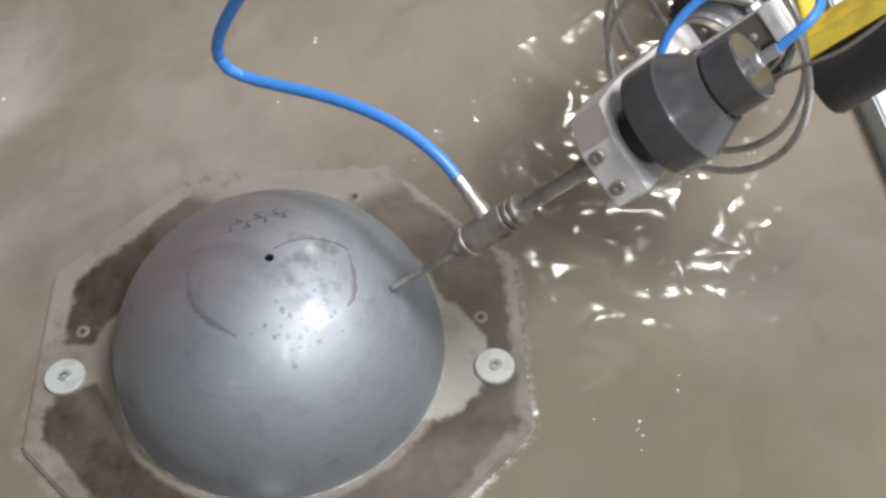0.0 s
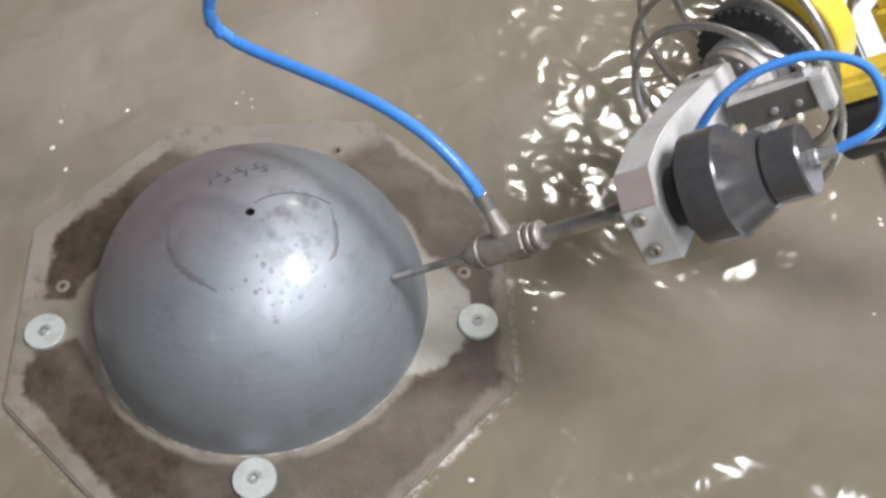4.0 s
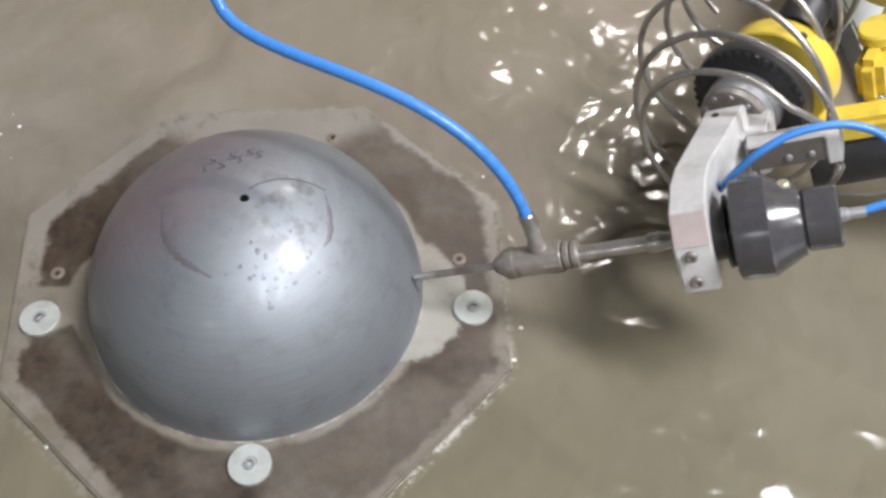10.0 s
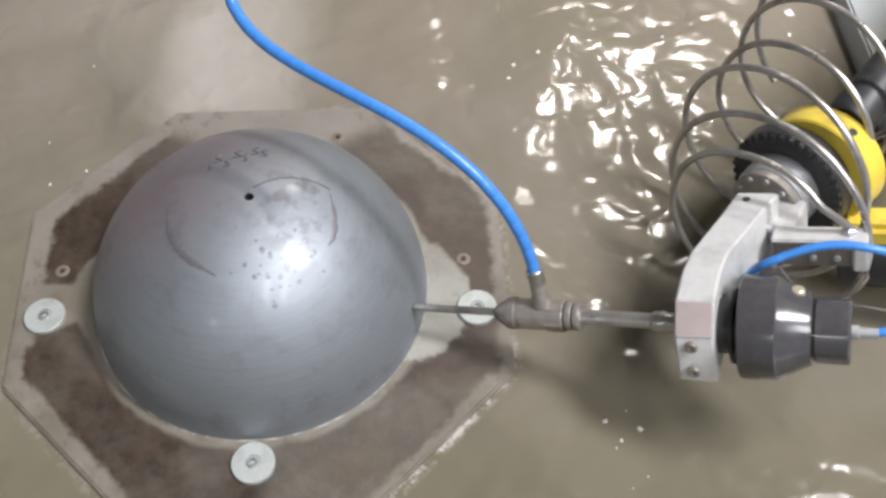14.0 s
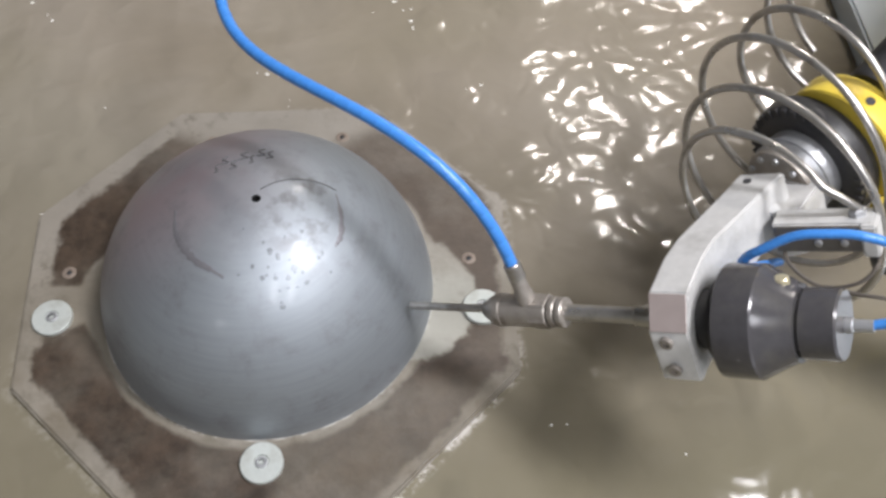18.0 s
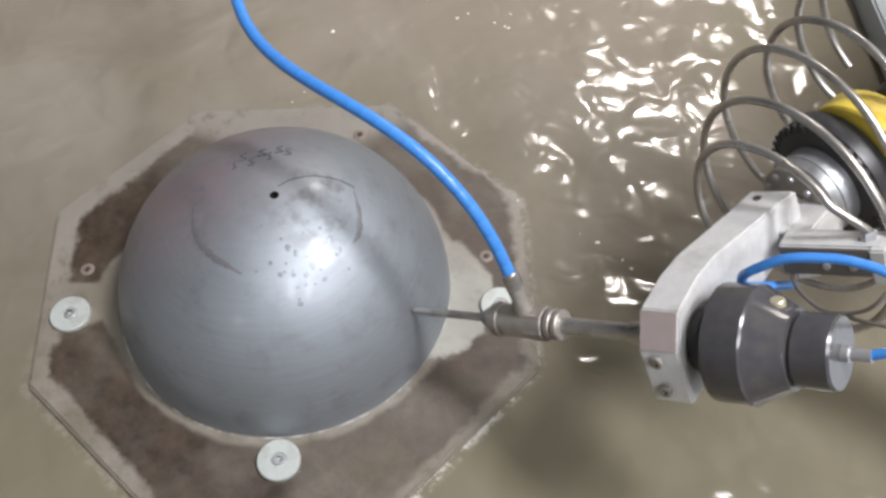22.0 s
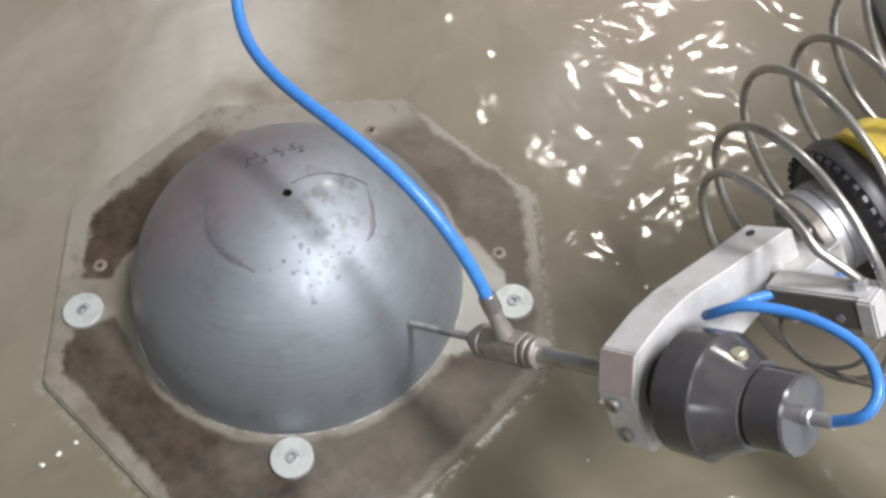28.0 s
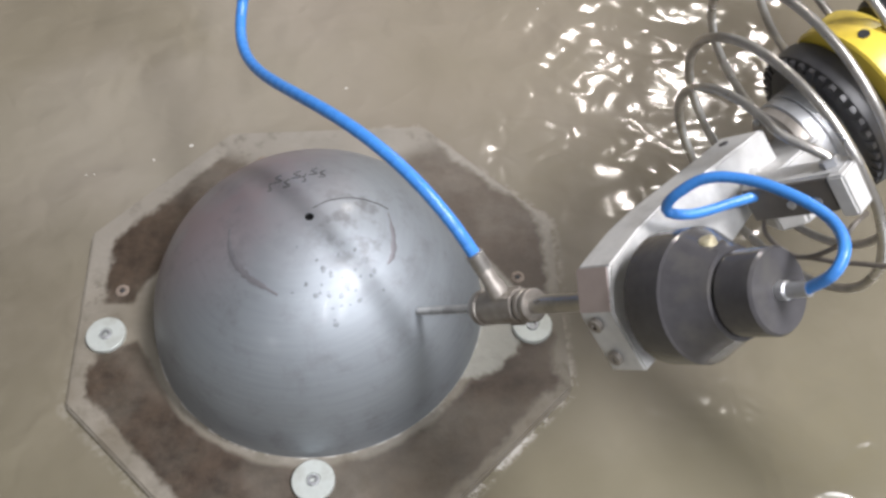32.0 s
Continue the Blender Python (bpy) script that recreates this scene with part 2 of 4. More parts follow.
def dome_material():
    m, t, s = material("satin_steel")
    v = coords(t)
    stretch = node(t, "ShaderNodeMapping", Scale=(3, 3, 60))
    t.links.new(v, stretch.inputs["Vector"])
    lay = noise_node(t, stretch.outputs[0], 6, 4, 0.6)
    blot = noise_node(t, v, 10, 6, 0.62)
    base = mix(t, lay, (0.272, 0.296, 0.322), (0.358, 0.386, 0.416))
    x, y, z = split(t, v)
    # faint reddish scale on the upper left flank and round the top
    scale = calc(t, "MULTIPLY", soft(t, round_distance(t, x, y, -0.09, 0.07), 0.04, 0.17, 0.95, 0.0), soft(t, blot, 0.30, 0.55, 0.45, 1.0))
    base = mix(t, scale, base, (0.362, 0.290, 0.306))
    grime = soft(t, noise_node(t, v, 26, 6, 0.72), 0.48, 0.70, 0.0, 0.45)
    base = mix(t, grime, base, (0.20, 0.20, 0.21))
    smudge = calc(t, "MULTIPLY", soft(t, round_distance(t, x, y, 0.055, -0.01), 0.015, 0.075, 0.65, 0.0), soft(t, noise_node(t, v, 34, 5, 0.65), 0.46, 0.62))
    base = mix(t, smudge, base, (0.15, 0.145, 0.15))
    t.links.new(base, s.inputs["Base Color"])
    s.inputs["Metallic"].default_value = 0.72
    t.links.new(calc(t, "MULTIPLY_ADD", blot, 0.26, 0.45), s.inputs["Roughness"])
    s.inputs["Coat Weight"].default_value = 0.15
    s.inputs["Coat Roughness"].default_value = 0.15
    bump(t, s, lay, 0.05, 0.0006)
    return m


WATER = water_material()
PLATE = plate_material()
DOME = dome_material()
ZINC = worn("zinc_plating", (0.50, 0.53, 0.50), (0.66, 0.69, 0.66), 0.38, 0.35, 120, 0.1, (0.42, 0.43, 0.39), 60)
STEEL = worn("wet_tool_steel", (0.25, 0.225, 0.20), (0.42, 0.385, 0.35), 0.42, 0.5, 150, 0.2, (0.12, 0.095, 0.075), 40)
TUBE_STEEL = worn("drawn_steel_tube", (0.40, 0.38, 0.355), (0.56, 0.54, 0.51), 0.30, 0.8, 140, 0.05, (0.24, 0.22, 0.20), 30)
BRIGHT = worn("machined_steel", (0.44, 0.445, 0.46), (0.60, 0.605, 0.62), 0.46, 0.75, 120, 0.06, (0.40, 0.40, 0.41), 40)
CAST = worn("milled_aluminium", (0.54, 0.535, 0.525), (0.69, 0.68, 0.665), 0.52, 0.22, 160, 0.22, (0.44, 0.43, 0.415), 28)
# the brownish reflection on the bracket's end face is put into its colour
REDDISH = worn("brown_reflection_aluminium", (0.48, 0.395, 0.375), (0.60, 0.515, 0.495), 0.30, 0.4, 90, 0.1)
SCREW = worn("rusty_screw", (0.17, 0.130, 0.100), (0.30, 0.250, 0.210), 0.5, 0.25, 300, 0.3)
DARK = worn("dark_anodised_housing", (0.056, 0.054, 0.058), (0.094, 0.090, 0.095), 0.19, 0.12, 110, 0.06, (0.10, 0.095, 0.09), 35, 0.07)
DARK_BROWN = worn("dark_brown_steel", (0.105, 0.096, 0.087), (0.180, 0.167, 0.152), 0.45, 0.3, 120, 0.15, (0.16, 0.14, 0.12), 40)
VOID = worn("black_hole_inside", (0.006, 0.006, 0.006), (0.012, 0.012, 0.012), 0.9)
BLACK = worn("black_rubber", (0.018, 0.018, 0.020), (0.048, 0.046, 0.048), 0.42, 0.0, 90, 0.2)
BLUE = worn("blue_hose_plastic", (0.042, 0.210, 0.62), (0.080, 0.300, 0.76), 0.30, 0.0, 60, 0.06, (0.035, 0.16, 0.50), 30)
YELLOW = worn("yellow_robot_paint", (0.66, 0.49, 0.055), (0.80, 0.61, 0.09), 0.36, 0.0, 60, 0.06, (0.40, 0.28, 0.05), 22)
BRASS = worn("pale_brass_plug", (0.62, 0.55, 0.36), (0.74, 0.67, 0.47), 0.35, 0.6, 90, 0.05)
PIT = worn("dull_pit", (0.105, 0.114, 0.126), (0.240, 0.256, 0.275), 0.42, 0.5, 200, 0.1)
STAIN = worn("brown_water_mark", (0.165, 0.160, 0.175), (0.260, 0.252, 0.270), 0.5, 0.55, 150, 0.1)
WIRE = worn("brown_wire", (0.09, 0.078, 0.066), (0.16, 0.14, 0.12), 0.45, 0.2, 90, 0.05)
SCRIBE = worn("marker_ink", (0.05, 0.05, 0.052), (0.11, 0.11, 0.115), 0.6, 0.0, 90, 0.05)
FOAM = worn("white_foam", (0.62, 0.60, 0.55), (0.80, 0.78, 0.73), 0.4, 0.0, 200, 0.1)
WALL = worn("painted_hall_wall", (0.36, 0.37, 0.36), (0.46, 0.46, 0.45), 0.8, 0.0, 4, 0.05, (0.30, 0.30, 0.29), 1.2)
CEILING = worn("grey_hall_ceiling", (0.30, 0.31, 0.32), (0.36, 0.37, 0.38), 0.8, 0.0, 5, 0.05)
PANEL = worn("white_cabinet_sheet", (0.56, 0.61, 0.65), (0.66, 0.70, 0.73), 0.6, 0.0, 20, 0.03)


# ---- mesh helpers ----
def link(name, bm, mat, parent=None, label="", smooth=True):
    me = bpy.data.meshes.new(name)
    bm.normal_update()
    bm.to_mesh(me)
    bm.free()
    if smooth:
        for p in me.polygons:
            p.use_smooth = True
        me.set_sharp_from_angle(angle=radians(38))
    me.materials.append(mat)
    ob = new(name, me)
    if parent is not None:
        ob.parent = parent
    if label:
        ob["label"] = label
    return ob


def part(name, bm, mat, parent, label=""):
    return link(name, bm, mat, parent, label)


def empty(name, label, category, group="", kind="", m=None):
    ob = new(name)
    ob.empty_display_size = 0.02
    if m is not None:
        ob.matrix_world = m
    return tagged(ob, label, category, group, kind)


def basis(axis):
    a = Vector(axis).normalized()
    h = Vector((0, 0, 1)) if abs(a.z) < 0.9 else Vector((1, 0, 0))
    u = a.cross(h).normalized()
    return a, u, a.cross(u)


def lathe(profile, origin=(0, 0, 0), axis=(1, 0, 0), n=40, bm=None, facets=None):
    """Turn (distance along the axis, radius) pairs round an axis; closed where the radius is 0."""
    bm = bm or bmesh.new()
    a, u, w = basis(axis)
    o = Vector(origin)
    rings = []
    for d, r in profile:
        if r <= 1e-6:
            rings.append([bm.verts.new(o + a * d)])
        else:
            rings.append([bm.verts.new(o + a * d + (u * math.cos(k) + w * math.sin(k)) * r) for k in (2 * math.pi * i / n for i in range(n))])
    for p, q in zip(rings, rings[1:]):
        for i in range(n):
            j = (i + 1) % n
            if len(p) == 1 and len(q) > 1:
                bm.faces.new((p[0], q[j], q[i]))
            elif len(q) == 1 and len(p) > 1:
                bm.faces.new((p[i], p[j], q[0]))
            elif len(p) > 1:
                bm.faces.new((p[i], p[j], q[j], q[i]))
    bmesh.ops.recalc_face_normals(bm, faces=bm.faces)
    return bm


def rod(d0, d1, r, c=0.0008, **kw):
    """A chamfered solid round bar from d0 to d1."""
    return lathe([(d0, 0), (d0, r - c), (d0 + c, r), (d1 - c, r), (d1, r - c), (d1, 0)], **kw)


def round_bar(d0, d1, r):
    """The profile of a bar with half-round ends."""
    arc = [(r * math.sin(a), r * math.cos(a)) for a in (radians(x) for x in (22, 45, 68))]
    return [(d0 - r, 0)] + [(d0 - s, c) for s, c in arc[::-1]] + [(d0, r), (d1, r)] + [(d1 + s, c) for s, c in arc] + [(d1 + r, 0)]


def prism(points, z0, z1, bevel=0.001, bm=None):
    bm = bm or bmesh.new()
    lo = [bm.verts.new((x, y, z0)) for x, y in points]
    hi = [bm.verts.new((x, y, z1)) for x, y in points]
    n = len(points)
    bm.faces.new(lo[::-1])
    bm.faces.new(hi)
    for i in range(n):
        j = (i + 1) % n
        bm.faces.new((lo[i], lo[j], hi[j], hi[i]))
    if bevel:
        bmesh.ops.bevel(bm, geom=bm.edges[:], offset=bevel, segments=2, affect="EDGES", clamp_overlap=True)
    bmesh.ops.recalc_face_normals(bm, faces=bm.faces)
    return bm


def box(centre, size, bevel=0.001, turn=None):
    bm = bmesh.new()
    bmesh.ops.create_cube(bm, size=1)
    for v in bm.verts:
        v.co = Vector(centre) + (turn.to_3x3() if turn else Matrix.Identity(3)) @ Vector([a * b for a, b in zip(v.co, size)])
    if bevel:
        bmesh.ops.bevel(bm, geom=bm.edges[:], offset=bevel, segments=2, affect="EDGES", clamp_overlap=True)
    return bm


def smooth_path(points, steps=10):
    """A Catmull-Rom line through the points."""
    p = [Vector(q) for q in points]
    p = [p[0] * 2 - p[1]] + p + [p[-1] * 2 - p[-2]]
    out = []
    for i in range(1, len(p) - 2):
        for k in range(steps):
            s = k / steps
            out.append(0.5 * ((2 * p[i]) + (p[i + 1] - p[i - 1]) * s + (2 * p[i - 1] - 5 * p[i] + 4 * p[i + 1] - p[i + 2]) * s * s + (3 * p[i] - p[i - 1] - 3 * p[i + 1] + p[i + 2]) * s ** 3))
    return out + [p[-2]]


def pipe(line, r, n=12, bm=None):
    bm = bm or bmesh.new()
    rings, up = [], None
    for i, p in enumerate(line):
        d = (line[min(i + 1, len(line) - 1)] - line[max(i - 1, 0)]).normalized()
        up = basis(d)[1] if up is None else (up - d * up.dot(d)).normalized()
        w = d.cross(up)
        rings.append([bm.verts.new(p + (up * math.cos(k) + w * math.sin(k)) * r) for k in (2 * math.pi * j / n for j in range(n))])
    for a, b in zip(rings, rings[1:]):
        for i in range(n):
            bm.faces.new((a[i], a[(i + 1) % n], b[(i + 1) % n], b[i]))
    bm.faces.new(rings[0][::-1])
    bm.faces.new(rings[-1])
    return bm


# ---- the hall and the tank ----
def hall():
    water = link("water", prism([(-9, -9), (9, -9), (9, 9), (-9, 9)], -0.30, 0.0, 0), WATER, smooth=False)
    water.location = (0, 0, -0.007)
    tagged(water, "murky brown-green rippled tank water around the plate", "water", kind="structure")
    for name, c, s in (("wall_north", (0, 5.1, 1.6), (10.4, 0.2, 4.0)), ("wall_south", (0, -5.1, 1.6), (10.4, 0.2, 4.0)),
                       ("wall_east", (5.1, 0, 1.6), (0.2, 10.0, 4.0)), ("wall_west", (-5.1, 0, 1.6), (0.2, 10.0, 4.0))):
        tagged(link(name, box(c, s, 0), WALL, smooth=False), "plain grey painted hall wall", "wall", kind="structure")
    tagged(link("ceiling", box((0, 0, 3.7), (10.4, 10.4, 0.2), 0), CEILING, smooth=False), "plain grey hall ceiling", "ceiling", kind="structure")
    return water


def foam_specks():
    """Tiny bubbles that drift on the water, in loose trails."""
    rng = random.Random(11)
    bm = bmesh.new()
    for k in range(420):
        tx, ty = rng.uniform(-3.8, 3.2), rng.uniform(-1.6, 3.4)
        run, turn = rng.uniform(0.02, 0.22), rng.uniform(0, math.pi)
        for j in range(rng.choice((1, 2, 4, 7))):
            d = rng.uniform(-run, run)
            x, y = tx + d * math.cos(turn) + rng.gauss(0, 0.012), ty + d * math.sin(turn) + rng.gauss(0, 0.012)
            r = rng.choice((0.0008, 0.0011, 0.0015, 0.0024))
            top = bm.verts.new((x, y, r * 0.5))
            ring = [bm.verts.new((x + r * rng.uniform(0.6, 1.5) * math.cos(a), y + r * rng.uniform(0.6, 1.5) * math.sin(a), -0.0004)) for a in (2 * math.pi * i / 7 for i in range(7))]
            for i in range(7):
                bm.faces.new((top, ring[i], ring[(i + 1) % 7]))
    return tagged(link("foam", bm, FOAM), "tiny white foam bubbles floating on the murky water", "foam", kind="stuff")


# ---- plate and dome ----
DOME_R, DOME_Z = 0.164, -0.008
HOLE_DIR = Vector((0.0097, -0.0051, 0.1636)).normalized()


def clamp_plate():
    root = empty("octagonal_plate", "wet octagonal steel plate with brown rust stains in the water", "fixture plate")
    pts = [(0.2445, -0.1035), (0.2415, 0.0995), (0.1085, 0.2415), (-0.1130, 0.2420), (-0.2490, 0.1040), (-0.2400, -0.1010), (-0.0995, -0.2400), (0.0995, -0.2415)]
    part("slab", prism(pts, -0.024, 0.0, 0.0025), PLATE, root)
    for x, y in ((-0.205, 0.028), (0.202, 0.026), (-0.073, 0.196), (0.071, 0.196)):
        bm = lathe([(0, 0.0072), (0.0006, 0.0070), (0.0010, 0.0058), (0.0010, 0.0036), (0.0001, 0.0033), (0.0001, 0)], (x, y, 0), (0, 0, 1), 24)
        screw = part("countersunk_screw", bm, SCREW, root, "small rusty countersunk screw")
        part("hex_socket", lathe([(0.0002, 0.0031), (0.0004, 0.0028), (0.0004, 0)], (x, y, 0), (0, 0, 1), 6), BLACK, screw, "dark hex socket")


def clamp_washer(x, y, turn):
    root = empty("clamp_washer", "round zinc clamp washer with a socket screw, screwed to the plate", "washer", "washers round the dome", m=pose(x, y, 0, 0, 0, turn))
    part("disc", lathe([(0, 0.0190), (0.0004, 0.0196), (0.0042, 0.0196), (0.0050, 0.0188), (0.0050, 0.0072), (0.0034, 0.0066), (0.0034, 0)], axis=(0, 0, 1), n=48), ZINC, root)
    screw = part("socket_screw", lathe([(0.0034, 0.0056), (0.0052, 0.0056), (0.0058, 0.0050), (0.0058, 0.0031)], axis=(0, 0, 1), n=24), BRIGHT, root, "steel socket screw")
    part("hex_socket", lathe([(0.0058, 0.0031), (0.0030, 0.0030), (0.0030, 0)], axis=(0, 0, 1), n=6), BLACK, screw, "dark hex socket")


def dome_point(px, py):
    """The place on the dome over (px, py)."""
    return Vector((px, py, DOME_Z + math.sqrt(DOME_R ** 2 - px * px - py * py)))


def steel_dome():
    root = empty("steel_dome", "satin grey hollow steel dome with a drilled hole and pitted top", "dome")
    a, u, w = basis(HOLE_DIR)
    bm = bmesh.new()
    c = Vector((0, 0, DOME_Z))
    hole = 0.0041 / DOME_R
    angles = [(hole, DOME_R - 0.0012), (hole * 1.005, DOME_R - 0.00012), (hole * 1.03, DOME_R)] + [(hole * 1.15 + (1.66 - hole * 1.15) * i / 60, DOME_R) for i in range(1, 61)]
    n, rings = 128, []
    for ang, r in angles:
        rings.append([bm.verts.new(c + (a * math.cos(ang) + (u * math.cos(k) + w * math.sin(k)) * math.sin(ang)) * r) for k in (2 * math.pi * i / n for i in range(n))])
    for p, q in zip(rings, rings[1:]):
        for i in range(n):
            bm.faces.new((p[i], q[i], q[(i + 1) % n], p[(i + 1) % n]))
    bmesh.ops.recalc_face_normals(bm, faces=bm.faces)
    part("shell", bm, DOME, root)
    part("hole_bottom", lathe([(DOME_R - 0.0105, 0), (DOME_R - 0.0105, 0.0042), (DOME_R - 0.0010, 0.0042)], c, HOLE_DIR, 32), VOID, root, "dark inside of the drilled hole")
    def on_dome(points, lift=0.0002):
        return [dome_point(x, y) + (dome_point(x, y) - c).normalized() * lift for x, y in points]

    part("scribed_line", pipe(smooth_path(on_dome(((0.0126, 0.0046), (0.0254, 0.0136), (0.0441, 0.0197), (0.0631, 0.0198), (0.0776, 0.0154)))), 0.0005, 6), SCRIBE, root, "dark curved scribed line")
    part("water_mark", mark(on_dome(((0.0777, 0.0107), (0.0822, -0.0119), (0.0818, -0.0309), (0.077, -0.0423))), c, 0.0058), STAIN, root, "dull curved water mark")
    part("water_mark", mark(on_dome(((-0.0628, -0.0062), (-0.0609, -0.0275), (-0.0527, -0.0444), (-0.0408, -0.0583), (-0.0324, -0.064), (-0.0166, -0.0742))), c, 0.0070), STAIN, root, "dull curved water mark")
    rng = random.Random(4)
    for x, y in ((0.0352, -0.0413), (0.0494, -0.035), (0.0293, -0.0586), (0.043, -0.0657), (0.0627, -0.055), (0.0655, -0.0508), (0.0274, -0.0755), (0.0378, -0.0747), (0.0376, -0.0821), (0.0322, -0.0962), (0.0082, -0.0668), (0.0159, -0.076), (0.0528, -0.0762), (0.0229, -0.0544), (0.0573, -0.043)):
        part("pit", blotch(dome_point(x, y), c, rng.uniform(0.0020, 0.0038), rng), PIT, root, "small dark pit in the steel")
    for k in range(16):
        part("pit", blotch(dome_point(rng.gauss(0.042, 0.022), rng.gauss(-0.062, 0.020)), c, rng.uniform(0.0010, 0.0019), rng), PIT, root, "small dark pit in the steel")
    for i, (x, y) in enumerate(((-0.0293, 0.0339), (-0.0236, 0.0445), (-0.0146, 0.0367), (-0.0069, 0.0488), (0.0016, 0.0433), (0.0085, 0.0535), (0.0168, 0.0503))):
        w = (0.002, 0.005, 0.004, 0.006)[i % 4]
        part("ink_bar", pipe(smooth_path(on_dome(((x - w * 0.5, y - 0.005), (x + w, y - 0.003), (x - w * 0.2, y + 0.002), (x + w * 0.8, y + 0.006))), 5), 0.0008, 6), SCRIBE, root, "dark handwritten mark")


def mark(points, centre, width):
    """A thin ragged band that lies on the dome along a line."""
    bm = bmesh.new()
    line = smooth_path(points, 10)
    rng = random.Random(len(points))
    rows = []
    for i, p in enumerate(line):
        d = (line[min(i + 1, len(line) - 1)] - line[max(i - 1, 0)]).normalized()
        n = (p - centre).normalized()
        side = n.cross(d).normalized() * width * 0.5 * (0.35 + 0.65 * math.sin(math.pi * i / (len(line) - 1))) * rng.uniform(0.6, 1.2)
        rows.append([bm.verts.new(p + side - n * 0.00012), bm.verts.new(p + side * 0.6 + n * 0.00010), bm.verts.new(p - side * 0.6 + n * 0.00010), bm.verts.new(p - side - n * 0.00012)])
    for a, b in zip(rows, rows[1:]):
        for k in range(3):
            bm.faces.new((a[k], a[k + 1], b[k + 1], b[k]))
    return bm


def blotch(p, centre, r, rng):
    """A shallow uneven pit rim."""
    bm = bmesh.new()
    n, u, w = basis(p - centre)
    stretch = rng.uniform(0.6, 1.0)
    mid = bm.verts.new(p + n * 0.00016)
    ring = [bm.verts.new(p - n * 0.00003 + (u * math.cos(a) + w * math.sin(a) * stretch) * r * rng.uniform(0.75, 1.15)) for a in (2 * math.pi * k / 10 for k in range(10))]
    for k in range(10):
        bm.faces.new((mid, ring[k], ring[(k + 1) % 10]))
    return bm


# ---- the cutting tool ----
def hex_ring(d0, d1, r, bm=None):
    return lathe([(d0, 0), (d0, r * 0.93), (d0 + 0.001, r), (d1 - 0.001, r), (d1, r * 0.93), (d1, 0)], n=6, bm=bm)


def cutting_tool():
    root = empty("cutting_tool", "waterjet cutting tool in an aluminium bracket, pointing at the dome", "cutting tool")
    part("focusing_tube", lathe([(0.0, 0), (0.0, 0.0020), (0.001, 0.0030), (0.004, 0.0036), (0.090, 0.0036), (0.090, 0)], n=24), TUBE_STEEL, root, "thin steel focusing tube")
    body = part("mixing_body", lathe([(0.104, 0), (0.104, 0.0130), (0.105, 0.0138), (0.148, 0.0138), (0.149, 0.0130), (0.149, 0)]), STEEL, root, "wet grey steel mixing body")
    part("front_cone", lathe([(0.084, 0), (0.084, 0.0065), (0.096, 0.0140), (0.099, 0.0148), (0.104, 0.0148), (0.105, 0.0135), (0.105, 0)]), STEEL, body, "dark tapered front nut")
    part("hex_nut", hex_ring(0.132, 0.149, 0.0150), STEEL, body)
    for d in (0.1500, 0.1575):
        part("ring_nut", lathe([(d, 0), (d, 0.0118), (d + 0.001, 0.0128), (d + 0.005, 0.0128), (d + 0.006, 0.0118), (d + 0.006, 0)]), STEEL, body)
    part("feed_tube", lathe([(0.160, 0), (0.160, 0.0075), (0.164, 0.0068), (0.224, 0.0066), (0.226, 0.0085), (0.236, 0.0090), (0.240, 0.0075), (0.256, 0.0075), (0.256, 0)]), TUBE_STEEL, root, "grey steel high-pressure tube")
    port = part("side_port", lathe([(0.004, 0), (0.004, 0.0085), (0.020, 0.0080), (0.024, 0.0066), (0.046, 0.0066), (0.048, 0.0058), (0.048, 0)], (0.1290, 0, 0), (0, 0, 1)), STEEL, body, "grey side port for the blue hose")
    tool_bracket(root)
    actuator(root)
    wire = smooth_path(((0.387, 0.092, -0.010), (0.389, 0.074, -0.006), (0.376, 0.064, -0.015), (0.348, 0.064, -0.019), (0.324, 0.076, -0.006), (0.317, 0.098, 0.0), (0.318, 0.112, 0.004)), 10)
    part("thin_wire", pipe(wire, 0.0016, 8), WIRE, root, "thin dark wire looped under the side arm")
    part("thin_wire", pipe(smooth_path(((0.352, 0.064, -0.019), (0.385, 0.062, -0.026), (0.430, 0.068, -0.032), (0.520, 0.100, -0.020)), 10), 0.0016, 8), WIRE, root, "thin dark wire")
    return root


